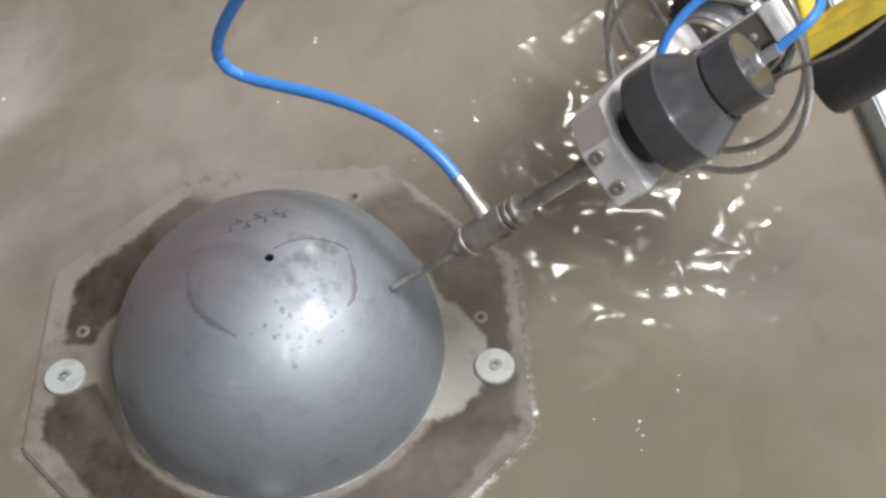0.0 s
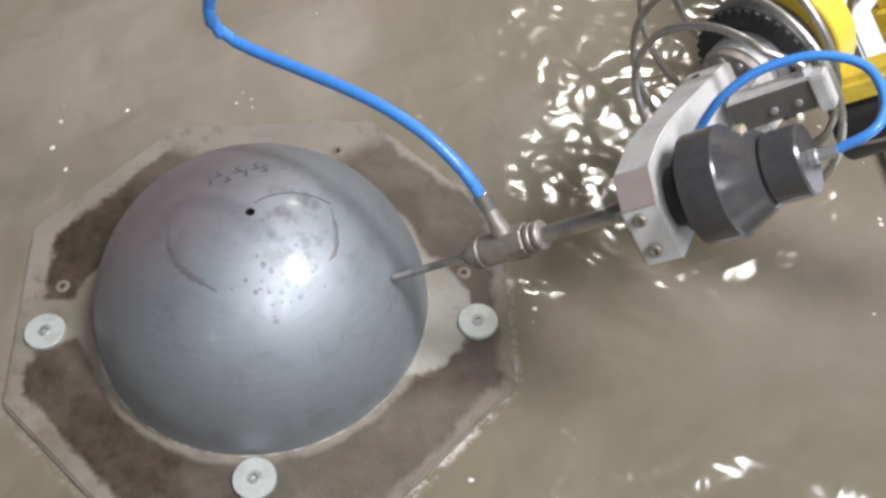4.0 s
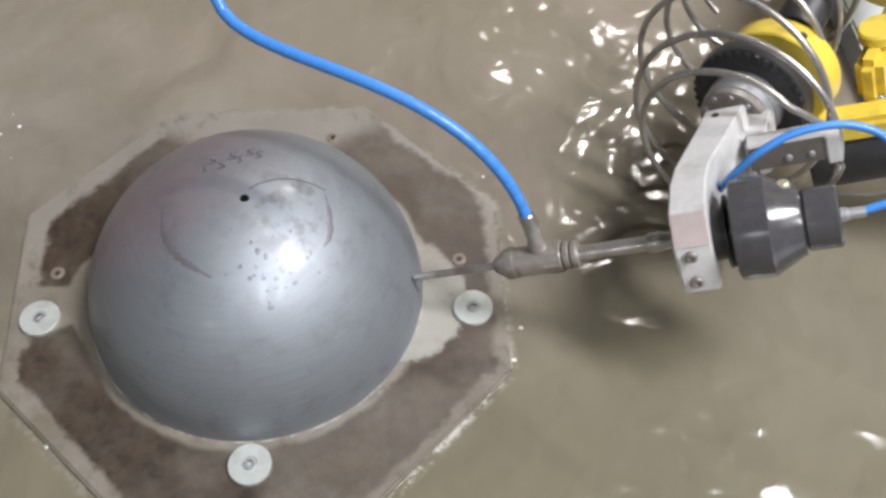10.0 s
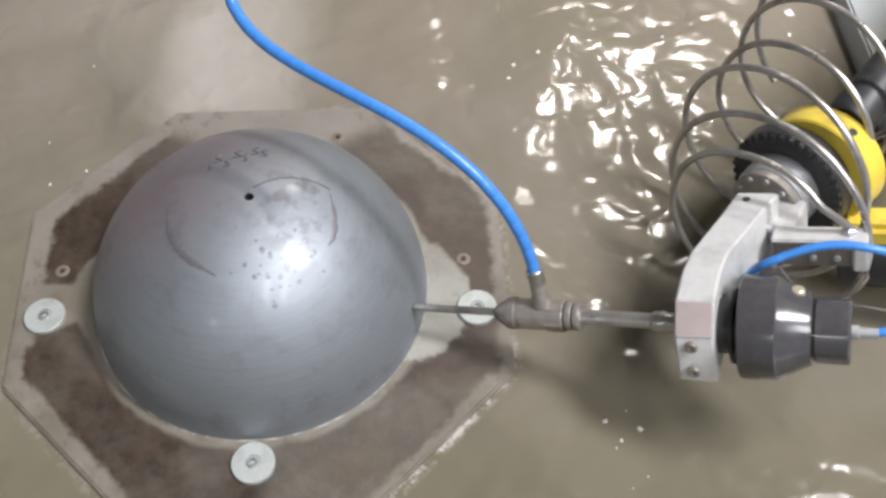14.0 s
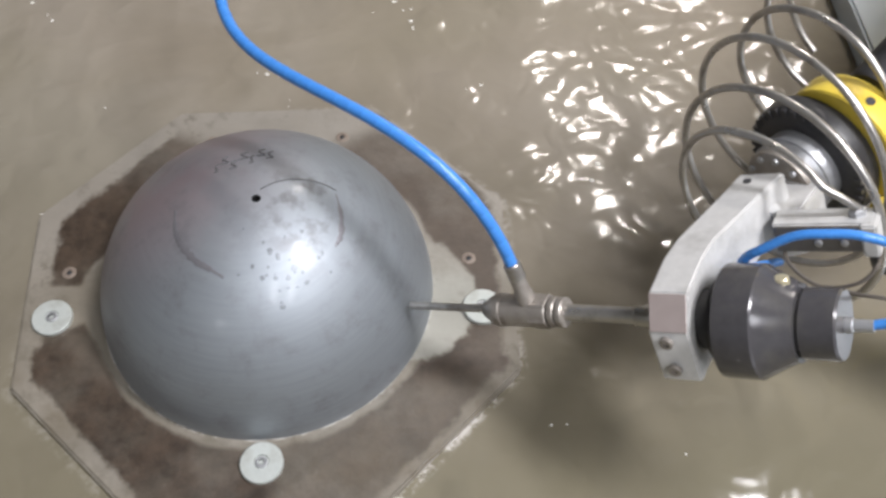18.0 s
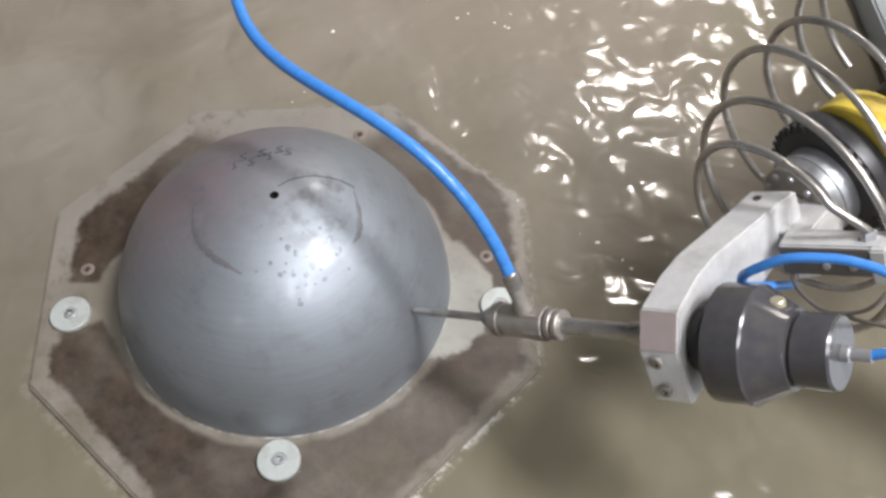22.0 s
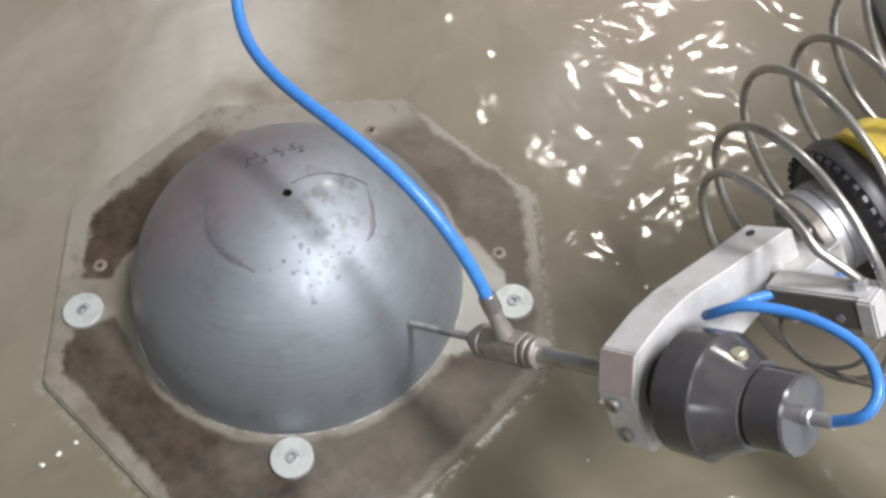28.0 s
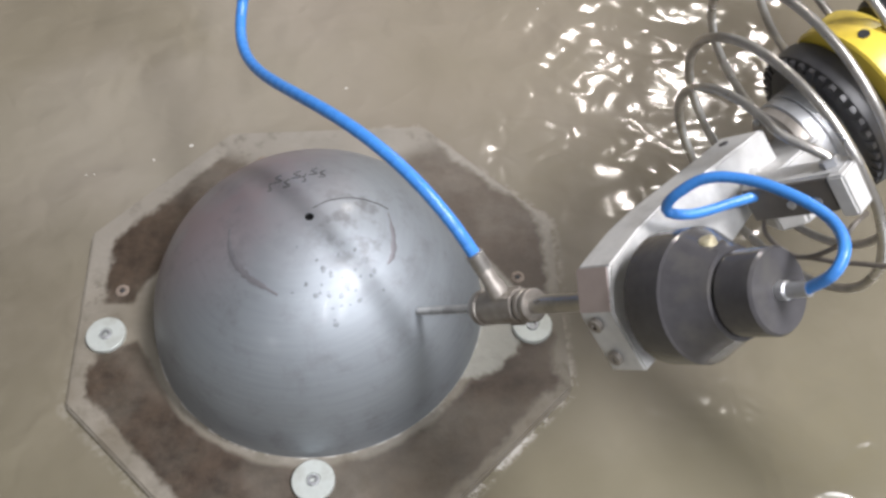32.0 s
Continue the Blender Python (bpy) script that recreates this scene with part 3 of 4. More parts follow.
def tool_bracket(root):
    bracket = empty_part("bracket", root)
    # arm: a thick slab that follows the bend from the clamp end to the flange
    stations = ((-0.0335, 0.2505, 0.2815, 0.0130), (-0.0160, 0.2505, 0.2815, 0.0380), (0.0200, 0.2510, 0.2820, 0.0415), (0.0440, 0.2545, 0.2850, 0.0425), (0.1000, 0.2730, 0.3060, 0.0436), (0.1290, 0.2810, 0.3170, 0.0440))
    bm = bmesh.new()
    rows = []
    for i, (y, x0, x1, z) in enumerate(stations):
        lift = (0.0, 0.0, 0.0, 0.012, 0.034, 0.034)[i]
        rows.append([bm.verts.new((x0, y, z)), bm.verts.new((x1, y, z)), bm.verts.new((x1, y, -0.034 + lift)), bm.verts.new((x0, y, -0.034 + lift))])
    for a, b in zip(rows, rows[1:]):
        for k in range(4):
            bm.faces.new((a[k], a[(k + 1) % 4], b[(k + 1) % 4], b[k]))
    bm.faces.new(rows[0])
    bm.faces.new(rows[-1][::-1])
    bmesh.ops.recalc_face_normals(bm, faces=bm.faces)
    bmesh.ops.bevel(bm, geom=bm.edges[:], offset=0.0016, segments=2, affect="EDGES", clamp_overlap=True)
    part("arm_block", bm, CAST, bracket, "milled aluminium bracket arm")
    tilt = Matrix.Rotation(math.atan2(0.0270, 0.0175), 4, "X")
    part("brown_reflection_end", box((0.2660, -0.0252, 0.0262), (0.0286, 0.0285, 0.0012), 0.0004, turn=tilt), REDDISH, bracket, "aluminium end face with a painted brownish reflection")
    for z in (0.0065, -0.0205):
        part("clamp_screw", lathe([(0, 0.0052), (0.0030, 0.0052), (0.0036, 0.0046), (0.0036, 0.0025), (0.0015, 0.0023), (0.0015, 0)], (0.2640, -0.0350, z), (0, -1, 0), 20), STEEL, bracket, "socket-head clamp screw")
    part("top_hole", lathe([(0, 0.0034), (0.0006, 0.0034), (0.0006, 0)], (0.2901, 0.1180, 0.0437), (0, -0.02, 1), 16), BLACK, bracket, "dark screw hole")
    part("side_arm", box((0.350, 0.0965, 0.012), (0.074, 0.022, 0.024), 0.0015), CAST, bracket, "aluminium side arm")
    part("arm_end_block", box((0.384, 0.0945, 0.009), (0.012, 0.025, 0.029), 0.0015), CAST, bracket, "aluminium end block")
    part("front_plate", box((0.3460, 0.0845, 0.0110), (0.063, 0.0024, 0.0235), 0.0006), DARK_BROWN, bracket, "dark brown front plate")
    for x in (0.347, 0.366):
        part("arm_screw", lathe([(0, 0.0030), (0.0014, 0.0030), (0.0018, 0.0024), (0.0018, 0)], (x, 0.0835, 0.008), (0, -1, 0), 14), BRIGHT, bracket)
    part("gusset", prism([(0.288, 0.118), (0.312, 0.104), (0.330, 0.112), (0.338, 0.150), (0.296, 0.168)], -0.024, 0.021, 0.002), CAST, bracket)
    part("weld_bead", lathe([(0, 0), (0.001, 0.006), (0.004, 0.005), (0.006, 0)], (0.3085, 0.1095, 0.0205), (0.2, -0.3, 1), 14), CAST, bracket, "bright weld bead")


def empty_part(name, parent):
    ob = new(name)
    ob.empty_display_size = 0.01
    ob.parent = parent
    return ob


def actuator(root):
    act = part("valve_actuator", lathe([(0.2985, 0), (0.2985, 0.0400), (0.3000, 0.0422), (0.3015, 0.0425), (0.327, 0.0425), (0.3285, 0.0412), (0.3285, 0)], n=64), DARK, root, "dark grey valve actuator housing")
    part("cone", lathe([(0.3275, 0.0405), (0.3285, 0.0412), (0.350, 0.0292), (0.3525, 0.0285), (0.3525, 0.0235), (0.3560, 0.0235), (0.3560, 0)], n=64), DARK, act, "glossy dark tapered shoulder")
    part("gap_sleeve", lathe([(0.270, 0), (0.270, 0.023), (0.2985, 0.023), (0.2985, 0)]), BLACK, act, "black sleeve")
    part("sleeve_rib", lathe([(0.2920, 0), (0.2920, 0.031), (0.2945, 0.031), (0.2945, 0)]), BLACK, act, "black sleeve rib")
    part("rear_cap", lathe([(0.354, 0), (0.354, 0.0248), (0.3555, 0.0260), (0.379, 0.0260), (0.3808, 0.0245), (0.3808, 0)], n=48), DARK, act, "dark grey rear cap")
    part("air_fitting", lathe([(0.381, 0), (0.381, 0.0058), (0.386, 0.0058), (0.387, 0.0046), (0.400, 0.0044), (0.400, 0)], n=20), BRIGHT, act, "bright push-in air fitting")
    part("port_boss", lathe([(0.018, 0), (0.018, 0.0110), (0.0290, 0.0102), (0.0300, 0.0088), (0.0300, 0)], (0.3415, 0.0055, 0), (0, 0.07, 1), 24), DARK, act)
    part("brass_plug", lathe([(0.029, 0), (0.029, 0.0056), (0.0345, 0.0054), (0.0355, 0.0044), (0.0355, 0)], (0.3415, 0.0055, 0), (0, 0.07, 1), 18), BRASS, act, "pale brass plug")


# ---- the robot's wrist, built along its own y axis from the flange's face ----
def axis_frame(along, o):
    """A frame whose y axis runs along the given direction of the tool's space."""
    y = Vector(along).normalized()
    x = (Vector((1, 0, 0)) - y * y.x).normalized()
    z = x.cross(y)
    return Matrix(((x.x, y.x, z.x, o[0]), (x.y, y.y, z.y, o[1]), (x.z, y.z, z.z, o[2]), (0, 0, 0, 1)))


WRIST = axis_frame((0.4805, 0.905, 0.0643), (0.3054, 0.1690, 0.0106))
FOREARM = axis_frame((0.405, 0.905, 0.130), (0.3065, 0.1765, 0.0060))


def turned(profile, n=64, at=(0, 0, 0), axis=(0, 1, 0)):
    return lathe(profile, at, axis, n)


RING_AT = (0.0183, 0, 0.0105)


def robot_wrist():
    root = empty("robot_wrist", "yellow and black robot wrist with a bright steel flange", "robot arm")
    flange = part("flange", turned([(-0.004, 0), (-0.004, 0.0340), (-0.003, 0.0355), (0.0045, 0.0355), (0.0050, 0.0345), (0.0060, 0.0345), (0.0065, 0.0362), (0.020, 0.0365), (0.021, 0.0355), (0.021, 0)]), BRIGHT, root, "bright machined flange")
    part("flange_face", turned([(-0.0120, 0), (-0.0120, 0.0325), (-0.0110, 0.0338), (-0.0040, 0.0338)]), STEEL, flange, "dark bolted flange face")
    for k in range(10):
        a = radians(36 * k + 10)
        part("flange_screw", turned([(-0.0118, 0), (-0.0118, 0.0028), (-0.0143, 0.0028), (-0.0148, 0)][::-1], 12, (0.0285 * math.cos(a), 0, 0.0285 * math.sin(a))), BRIGHT, flange, "bright socket screw")
    hub = part("black_hub", turned([(0.019, 0), (0.019, 0.042), (0.0200, 0.0530), (0.023, 0.0570), (0.037, 0.0583), (0.0405, 0.0570), (0.0405, 0)]), BLACK, root, "black rubber-lined wrist hub")
    for k in range(36):
        a = 2 * math.pi * k / 36
        part("hub_rib", box((0.0528 * math.cos(a), 0.0205, 0.0528 * math.sin(a)), (0.0070, 0.0034, 0.0044), 0, turn=Matrix.Rotation(-a, 4, "Y")), BLACK, hub)
    ring = part("yellow_ring", turned([(0.040, 0.030), (0.040, 0.0535), (0.0415, 0.0553), (0.064, 0.0560), (0.067, 0.0540), (0.067, 0.030)], at=RING_AT), YELLOW, root, "yellow painted wrist ring")
    part("ring_hole", lathe([(0.0520, 0.0038), (0.0562, 0.0038), (0.0562, 0)], (RING_AT[0], 0.052, RING_AT[2]), (0.57, 0, 0.82), 16), BLACK, ring, "dark hole in the ring")
    # the rear of the wrist lies along the forearm
    rear = WRIST.inverted() @ FOREARM

    def behind(bm):
        bmesh.ops.transform(bm, matrix=rear, verts=bm.verts)
        return bm

    core = part("wrist_core", turned([(0.070, 0), (0.070, 0.050), (0.090, 0.040), (0.095, 0)], 48), BLACK, root, "black wrist core")
    part("motor_cover", behind(lathe([(0, 0), (0, 0.020), (0.003, 0.022), (0.22, 0.022), (0.224, 0.020), (0.224, 0)], (0.034, 0.070, 0.044), (0.04, 1, 0.06), 32)), BLACK, core, "black motor cover")
    fork = part("fork_arm", behind(box((0.100, 0.135, -0.008), (0.026, 0.150, 0.050), 0.008)), YELLOW, root, "yellow fork arm")
    part("fork_foot", behind(box((0.110, 0.048, -0.036), (0.125, 0.034, 0.026), 0.006, turn=Matrix.Rotation(radians(22), 4, "Z"))), YELLOW, fork, "yellow lower fork")
    part("pivot_cap", behind(lathe([(0, 0), (0, 0.017), (0.003, 0.020), (0.012, 0.020), (0.014, 0.018), (0.014, 0)], (0.100, 0.105, 0.014), (0, 0, 1), 32)), YELLOW, fork)
    part("cable_clip", behind(box((0.124, 0.140, 0.020), (0.020, 0.030, 0.012), 0.002)), CAST, fork, "pale cable clip")
    part("forearm", behind(lathe([(0, 0), (0, 0.058), (0.01, 0.066), (0.50, 0.075), (0.51, 0)], (0.060, 0.225, -0.010), (0.25, 0.85, 0.45), 48)), YELLOW, root, "yellow robot forearm")
    part("cable_duct", behind(lathe([(0, 0), (0, 0.026), (0.004, 0.029), (0.26, 0.032), (0.264, 0)], (0.050, 0.020, -0.074), (0.90, 0.42, 0.02), 40)), BLACK, root, "black cable duct")
    return root


# middle and radius of each hand-wound turn, in the tool's space, from the side arm towards the forearm
TURNS = ((0.2924, 0.1234, 0.0010, 0.0848), (0.3021, 0.1489, 0.0045, 0.1042), (0.2960, 0.2000, 0.0317, 0.0966),
         (0.3155, 0.2384, 0.0489, 0.0824), (0.3360, 0.2800, 0.0680, 0.0860), (0.3570, 0.3220, 0.0870, 0.0900))


def coiled_tube():
    """High-pressure tube wound round the wrist, a thing of its own that rides on it."""
    root = empty("coiled_tube", "coiled grey steel high-pressure tube wound round the robot wrist", "steel tube")
    frame_axes = axis_frame((0.409, 0.900, 0.002), (0, 0, 0)).to_3x3()
    x, z = frame_axes.col[0], frame_axes.col[2]
    line = [Vector((0.3755, 0.0975, 0.0180)), Vector((0.3745, 0.0985, 0.0300))]
    for i in range(4, int(5.6 * 40) + 1):
        a = 2 * math.pi * i / 40
        u = min(max(a / (2 * math.pi) - 0.25, 0.0), len(TURNS) - 1.001)
        k = int(u)
        s = u - k
        cx, cy, cz, r = [p + (q - p) * s for p, q in zip(TURNS[k], TURNS[k + 1])]
        line.append(Vector((cx, cy, cz)) + x * (r * math.cos(a)) + z * (r * math.sin(a)))
    part("winding", pipe(smooth_path(line, 2), 0.0033, 10), TUBE_STEEL, root)
    part("end_nut", lathe([(-0.004, 0), (-0.004, 0.0065), (0.010, 0.0065), (0.011, 0.0055), (0.011, 0)], line[0], line[1] - line[0], 6), BRIGHT, root, "bright steel tube nut")
    return root


# ---- hoses in short stiff links ----
LINK, LINKS = 0.014, 66
AIR_LINK, AIR_LINKS = 0.0048, 62


def hose_of_links(name, label, count, length, r, parent=None):
    root = parent or empty(name, label, "hose")
    links = []
    for i in range(count):
        if not links:
            ob = link("hose_link", lathe(round_bar(0, length, r), n=20), BLUE, root)
        else:
            ob = new("hose_link", links[0].data)
            ob.parent = root
        links.append(ob)
    return links


def tank_ledge():
    tagged(link("tank_ledge", prism([(0.688, -1.4), (1.6, -1.4), (1.6, 1.8), (0.688, 1.8)], -0.05, 0.030, 0.003), PANEL), "pale sheet-metal ledge at the edge of the tank", "ledge", kind="structure")


water = hall()
foam = foam_specks()
clamp_plate()
for wx, wy, turn in ((-0.212, -0.026, 10), (0.212, -0.034, 55), (0.0015, -0.187, 80)):
    clamp_washer(wx, wy, turn)
steel_dome()
tool = cutting_tool()
robot = robot_wrist()
coil = coiled_tube()
hose_links = hose_of_links("abrasive_hose", "bright blue plastic hose hanging down to the cutting tool", LINKS, LINK, 0.0053)
part("ferrule", lathe([(-0.010, 0), (-0.010, 0.0074), (0.004, 0.0074), (0.005, 0.0066), (0.005, 0)], n=20), TUBE_STEEL, hose_links[0], "crimped steel ferrule")
air_hose = empty("air_hose", "looped bright blue air hose on the valve actuator", "hose")
air_links = hose_of_links("", "", AIR_LINKS, AIR_LINK, 0.0035, air_hose)
tank_ledge()


# ---- what moves ----
TOOL_ROWS = [
    (0, pose(0.1160, -0.0116, 0.1107, -34.32, -47.29, -5.32)),
    (0.5, pose(0.1195, -0.0185, 0.1116, -29.39, -47.02, -7.77)),
    (1, pose(0.1214, -0.0213, 0.1068, -27.74, -45.88, -8.73)),
    (1.5, pose(0.1238, -0.0224, 0.1012, -26.96, -44.13, -8.81)),
    (2, pose(0.1253, -0.0254, 0.0987, -26.05, -43.34, -10.19)),
    (2.5, pose(0.1272, -0.0268, 0.0970, -24.98, -42.33, -11.10)),
    (3, pose(0.1282, -0.0288, 0.0934, -24.50, -40.99, -11.84)),
    (3.5, pose(0.1298, -0.0320, 0.0912, -23.03, -39.53, -12.74)),
    (5.5, pose(0.1378, -0.0417, 0.0767, -19.55, -33.69, -15.12)),
    (6, pose(0.1410, -0.0429, 0.0737, -18.41, -31.92, -15.04)),
    (6.5, pose(0.1428, -0.0444, 0.0706, -18.18, -30.21, -14.99)),
    (7, pose(0.1470, -0.0427, 0.0626, -16.88, -29.24, -15.84)),
    (7.5, pose(0.1486, -0.0385, 0.0623, -17.59, -28.98, -14.34)),
    (8, pose(0.1499, -0.0391, 0.0583, -16.62, -27.39, -14.65)),
    (8.5, pose(0.1504, -0.0347, 0.0571, -16.90, -26.71, -13.18)),
    (9, pose(0.1514, -0.0308, 0.0551, -17.10, -26.18, -11.68)),
    (9.5, pose(0.1520, -0.0296, 0.0542, -17.30, -24.66, -9.89)),
    (10, pose(0.1540, -0.0256, 0.0483, -17.25, -23.54, -8.80)),
    (10.5, pose(0.1523, -0.0286, 0.0490, -16.80, -24.21, -10.50)),
    (11, pose(0.1521, -0.0326, 0.0485, -15.87, -23.70, -12.16)),
    (11.5, pose(0.1525, -0.0342, 0.0438, -15.25, -22.53, -12.47)),
    (12, pose(0.1527, -0.0385, 0.0418, -14.80, -20.98, -13.67)),
    (12.5, pose(0.1527, -0.0421, 0.0400, -14.02, -20.85, -15.34)),
    (13, pose(0.1511, -0.0447, 0.0428, -13.82, -21.48, -16.56)),
    (13.5, pose(0.1504, -0.0487, 0.0412, -13.49, -20.75, -17.48)),
    (14, pose(0.1498, -0.0540, 0.0409, -15.21, -19.64, -18.53)),
    (14.5, pose(0.1487, -0.0544, 0.0428, -12.23, -20.69, -19.29)),
    (16.5, pose(0.1424, -0.0663, 0.0498, -11.16, -23.60, -24.35)),
    (17, pose(0.1415, -0.0660, 0.0540, -11.05, -25.13, -24.42)),
    (17.5, pose(0.1406, -0.0678, 0.0589, -11.50, -27.52, -25.64)),
    (18, pose(0.1400, -0.0654, 0.0639, -12.29, -29.19, -25.23)),
    (18.5, pose(0.1364, -0.0675, 0.0645, -12.61, -29.98, -25.55)),
    (19, pose(0.1335, -0.0704, 0.0665, -12.30, -30.57, -27.04)),
    (19.5, pose(0.1309, -0.0705, 0.0687, -12.26, -31.51, -28.16)),
    (20, pose(0.1284, -0.0722, 0.0713, -11.94, -32.81, -29.38)),
    (20.5, pose(0.1261, -0.0730, 0.0748, -12.05, -33.88, -29.78)),
    (21, pose(0.1241, -0.0752, 0.0726, -11.67, -32.93, -30.82)),
    (21.5, pose(0.1246, -0.0760, 0.0684, -10.99, -31.65, -31.27)),
    (22, pose(0.1269, -0.0741, 0.0663, -11.77, -31.14, -29.81)),
    (22.5, pose(0.1293, -0.0754, 0.0649, -11.43, -29.82, -29.90)),
    (23, pose(0.1294, -0.0797, 0.0633, -9.87, -29.23, -31.76)),
    (23.5, pose(0.1269, -0.0820, 0.0628, -9.71, -29.78, -32.77)),
    (24, pose(0.1227, -0.0823, 0.0674, -10.12, -31.26, -33.27)),
    (24.5, pose(0.1205, -0.0842, 0.0696, -9.82, -31.94, -34.32)),
    (25, pose(0.1179, -0.0860, 0.0716, -8.94, -32.26, -35.61)),
    (25.5, pose(0.1170, -0.0847, 0.0748, -9.19, -33.67, -35.37)),
    (27.5, pose(0.1121, -0.0907, 0.0732, -7.50, -35.90, -39.07)),
    (28, pose(0.1115, -0.0918, 0.0707, -7.50, -35.47, -39.25)),
    (28.5, pose(0.1096, -0.0920, 0.0772, -7.06, -36.73, -39.98)),
    (29, pose(0.1067, -0.0880, 0.0754, -6.28, -38.11, -40.98)),
    (29.5, pose(0.1044, -0.0880, 0.0790, -4.95, -39.31, -41.79)),
    (30, pose(0.1019, -0.0861, 0.0824, -4.49, -40.79, -42.31)),
    (30.5, pose(0.1002, -0.0846, 0.0889, -4.48, -42.23, -42.01)),
    (31, pose(0.1013, -0.0807, 0.0934, -4.88, -42.96, -40.38)),
    (31.5, pose(0.1015, -0.0767, 0.0956, -5.53, -44.15, -39.17)),
    (32, pose(0.1019, -0.0719, 0.0982, -6.88, -45.22, -37.44)),
]

# seconds, x and y of the hanging hose, its pull at the tool and at the top, and its lean there
HOSE_ROWS = [
    (0, 0.043, 0.099, 0.155, 0.257, 0.72, -0.27),
    (3, 0.035, 0.052, 0.156, 0.272, 0.60, -0.53),
    (6, 0.104, 0.168, 0.212, 0.295, 1.00, -0.01),
    (9, 0.103, 0.183, 0.222, 0.278, 1.06, 0.14),
    (13, 0.054, 0.215, 0.246, 0.297, 0.67, 0.29),
    (17, 0.094, 0.298, 0.255, 0.344, 0.83, 0.39),
    (19, 0.061, 0.372, 0.272, 0.343, 0.67, 0.80),
    (23, 0.028, 0.366, 0.268, 0.303, 0.52, 0.99),
    (25, 0.186, 0.448, 0.267, 0.378, 1.19, 0.69),
    (29, 0.052, 0.439, 0.274, 0.351, 0.62, 0.98),
    (31, 0.113, 0.442, 0.267, 0.454, 0.79, 0.43),
    (32, 0.028, 0.298, 0.258, 0.467, 0.46, 0.10)
]


# the air hose's bends in the tool's space
AIR_SHAPES = [
    (0.0, ((0.396, 0, 0), (0.424, 0.006, 0.004), (0.432, 0.029, 0.010), (0.428, 0.049, 0.026), (0.415, 0.054, 0.040), (0.390, 0.053, 0.052), (0.357, 0.047, 0.055), (0.328, 0.041, 0.047), (0.303, 0.041, 0.029), (0.296, 0.046, 0.020))),
    (9.0, ((0.396, 0, 0), (0.424, 0.006, 0.004), (0.432, 0.029, 0.010), (0.428, 0.049, 0.026), (0.415, 0.054, 0.040), (0.390, 0.053, 0.052), (0.357, 0.047, 0.055), (0.328, 0.041, 0.047), (0.303, 0.041, 0.029), (0.296, 0.046, 0.020))),
    (16.0, ((0.396, 0, 0), (0.422, 0.006, 0.004), (0.430, 0.025, 0.012), (0.424, 0.043, 0.026), (0.408, 0.046, 0.038), (0.388, 0.042, 0.048), (0.354, 0.040, 0.050), (0.324, 0.036, 0.040), (0.307, 0.036, 0.030), (0.301, 0.050, 0.012), (0.301, 0.074, -0.006))),
    (23.6, ((0.397, 0, 0), (0.420, 0.004, 0.007), (0.426, 0.020, 0.016), (0.415, 0.037, 0.027), (0.396, 0.041, 0.038), (0.371, 0.040, 0.046), (0.342, 0.034, 0.050), (0.320, 0.032, 0.043), (0.305, 0.036, 0.032), (0.302, 0.052, 0.014), (0.304, 0.076, -0.004))),
    (27.0, ((0.398, 0, 0), (0.419, 0.003, 0.009), (0.423, 0.017, 0.018), (0.410, 0.034, 0.028), (0.389, 0.039, 0.038), (0.362, 0.039, 0.045), (0.336, 0.032, 0.050), (0.316, 0.029, 0.044), (0.303, 0.035, 0.035), (0.303, 0.052, 0.026), (0.313, 0.078, 0.018), (0.328, 0.104, 0.010))),
    (32.0, ((0.398, 0, 0), (0.418, 0.002, 0.008), (0.421, 0.016, 0.016), (0.407, 0.033, 0.024), (0.386, 0.040, 0.038), (0.360, 0.043, 0.051), (0.335, 0.039, 0.059), (0.311, 0.031, 0.054), (0.300, 0.032, 0.044), (0.305, 0.046, 0.032), (0.316, 0.072, 0.022), (0.330, 0.100, 0.012))),
]


def between(rows, t):
    for a, b in zip(rows, rows[1:]):
        if t <= b[0]:
            s = (t - a[0]) / (b[0] - a[0])
            return [p + (q - p) * s for p, q in zip(a[1:], b[1:])]
    return rows[-1][1:]


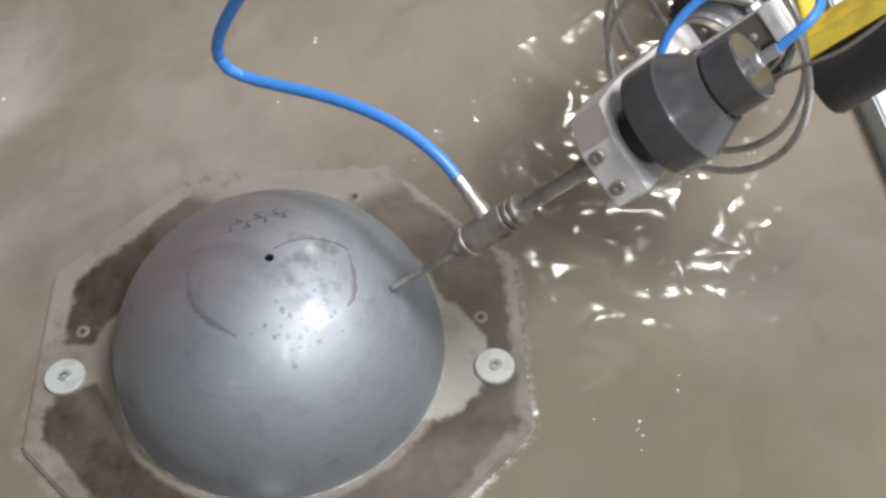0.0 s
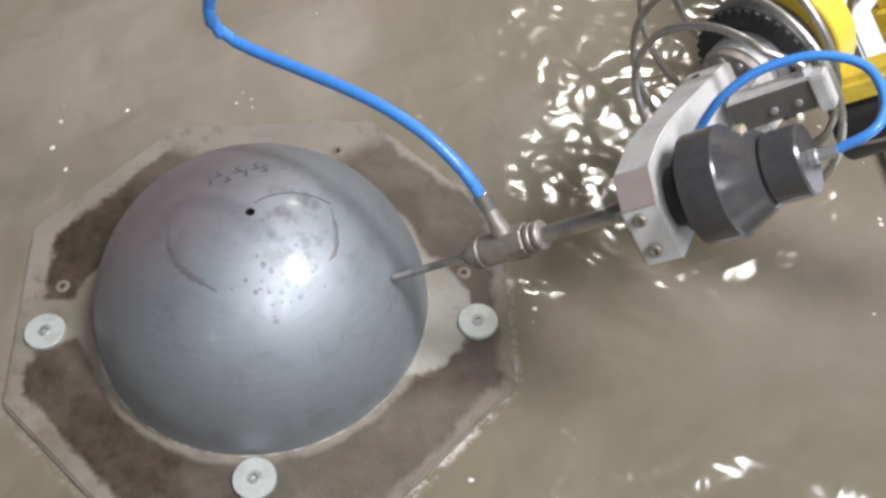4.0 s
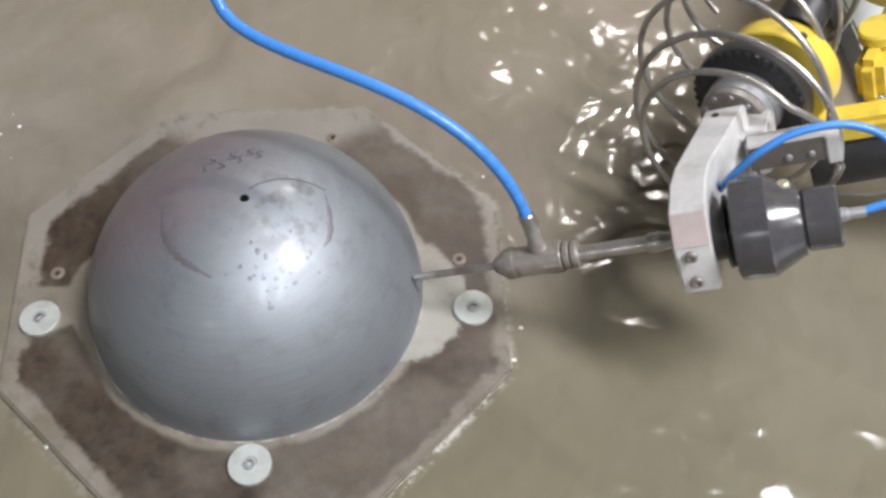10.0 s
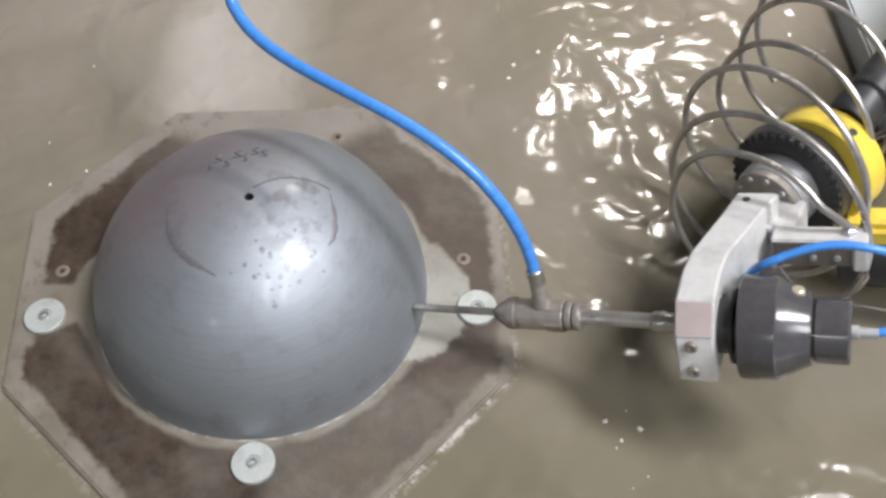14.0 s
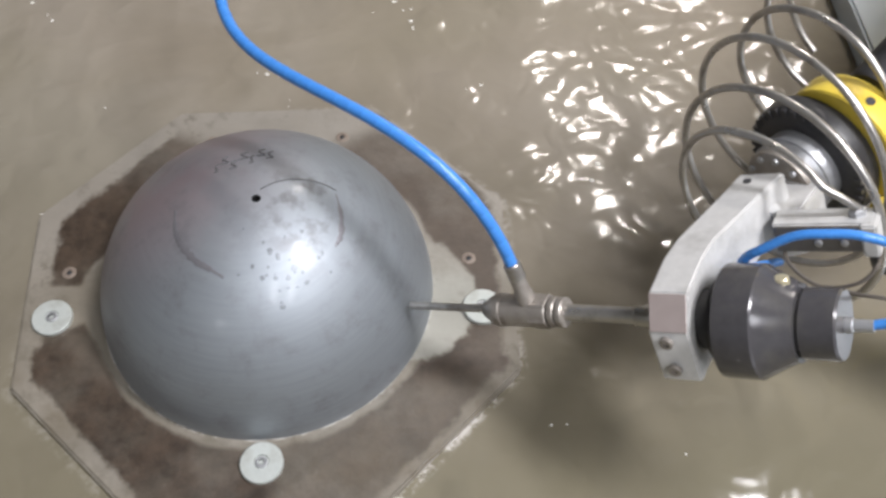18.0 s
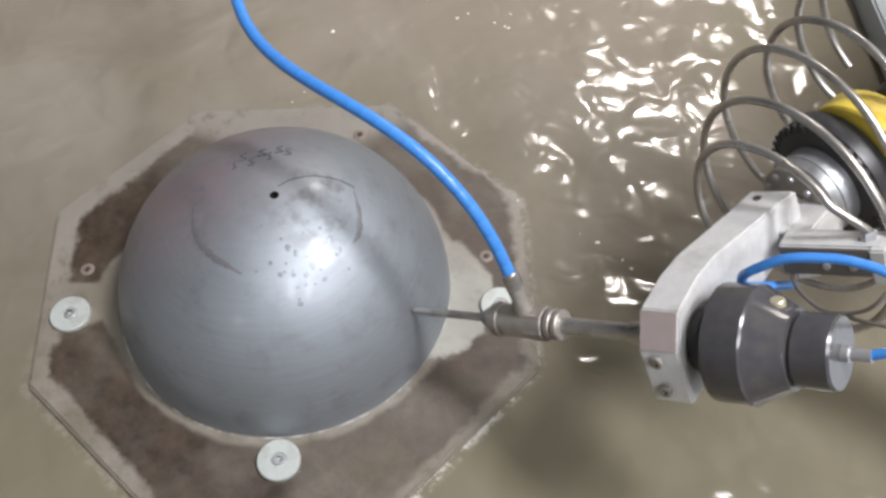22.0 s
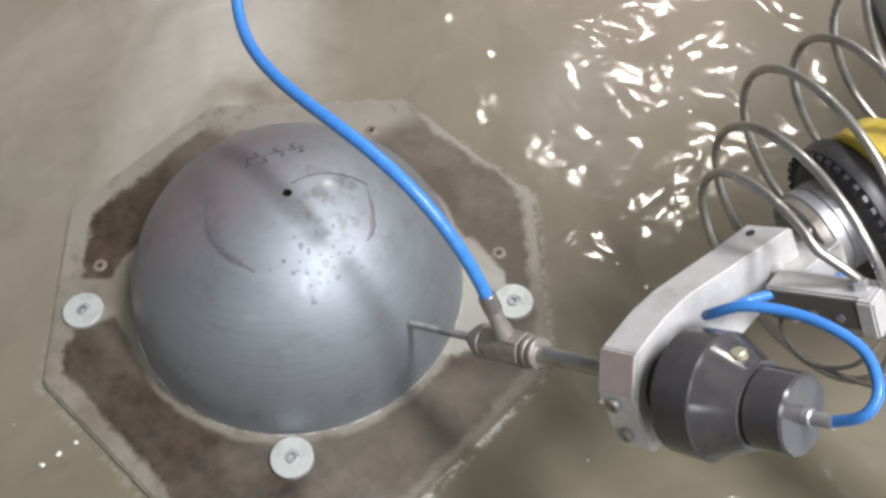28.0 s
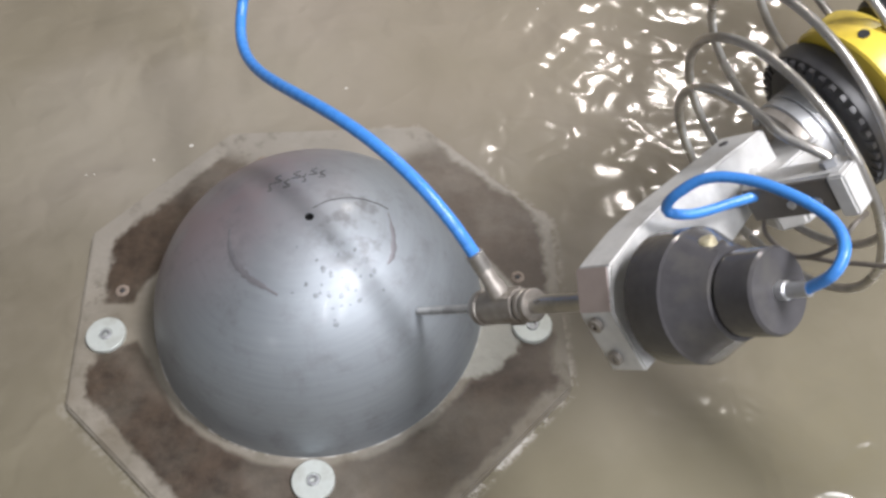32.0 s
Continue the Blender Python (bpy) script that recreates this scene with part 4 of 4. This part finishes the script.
def chain(line, length, count):
    """Poses of stiff links of one length that follow a line."""
    poses, at, k, up = [], line[0], 0, Vector((0.1, 1, 0.2))
    for i in range(count):
        while k < len(line) - 1 and (line[k] - at).length < length:
            k += 1
        d = (line[k] - at).normalized()
        y_axis = (up - d * up.dot(d)).normalized()
        up = y_axis
        z_axis = d.cross(y_axis)
        poses.append(Matrix(((d.x, y_axis.x, z_axis.x, at.x), (d.y, y_axis.y, z_axis.y, at.y), (d.z, y_axis.z, z_axis.z, at.z), (0, 0, 0, 1))))
        at = at + d * length
    return poses


def hose_poses(t, m):
    """The poses of the hanging hose's links at a time at which the tool has the pose m."""
    x, y, pull, drop, lean_x, lean_y = between(HOSE_ROWS, t)
    top = Vector((x, y, 0.40))
    p = [m @ Vector((0.129, 0, 0.046)), m @ Vector((0.129, 0, 0.046 + pull)), top - Vector((lean_x, lean_y, 1)) * drop, top]
    line = []
    for i in range(241):
        s = i / 240
        line.append(p[0] * (1 - s) ** 3 + p[1] * 3 * s * (1 - s) ** 2 + p[2] * 3 * s * s * (1 - s) + p[3] * s ** 3)
    line += [top + Vector((0, 0, 0.002 * i)) for i in range(1, 600)]
    return chain(line, LINK, LINKS)


def air_poses(shape):
    line = smooth_path(shape, 24)
    end = line[-1] - line[-2]
    line += [line[-1] + end * i for i in range(1, 40)]
    return chain(line, AIR_LINK, AIR_LINKS)


def motions():
    walk(tool, TOOL_ROWS)
    walk(robot, [(t, m @ WRIST) for t, m in TOOL_ROWS])
    walk(coil, TOOL_ROWS)
    walk(air_hose, TOOL_ROWS)
    chains = [(t, hose_poses(t, m)) for t, m in TOOL_ROWS]
    for i, ob in enumerate(hose_links):
        walk(ob, [(t, poses[i]) for t, poses in chains])
    chains = [(t, air_poses(shape)) for t, shape in AIR_SHAPES]
    for i, ob in enumerate(air_links):
        walk(ob, [(t, poses[i]) for t, poses in chains])
    walk(water, [(t, pose(-2.0 + 0.16 * t, 1.0 - 0.10 * t, -0.007)) for t in (0.0, 16.0, 32.0)])
    walk(foam, [(t, pose(-2.0 + 0.16 * t, 1.0 - 0.10 * t, -0.0066)) for t in (0.0, 16.0, 32.0)])


motions()
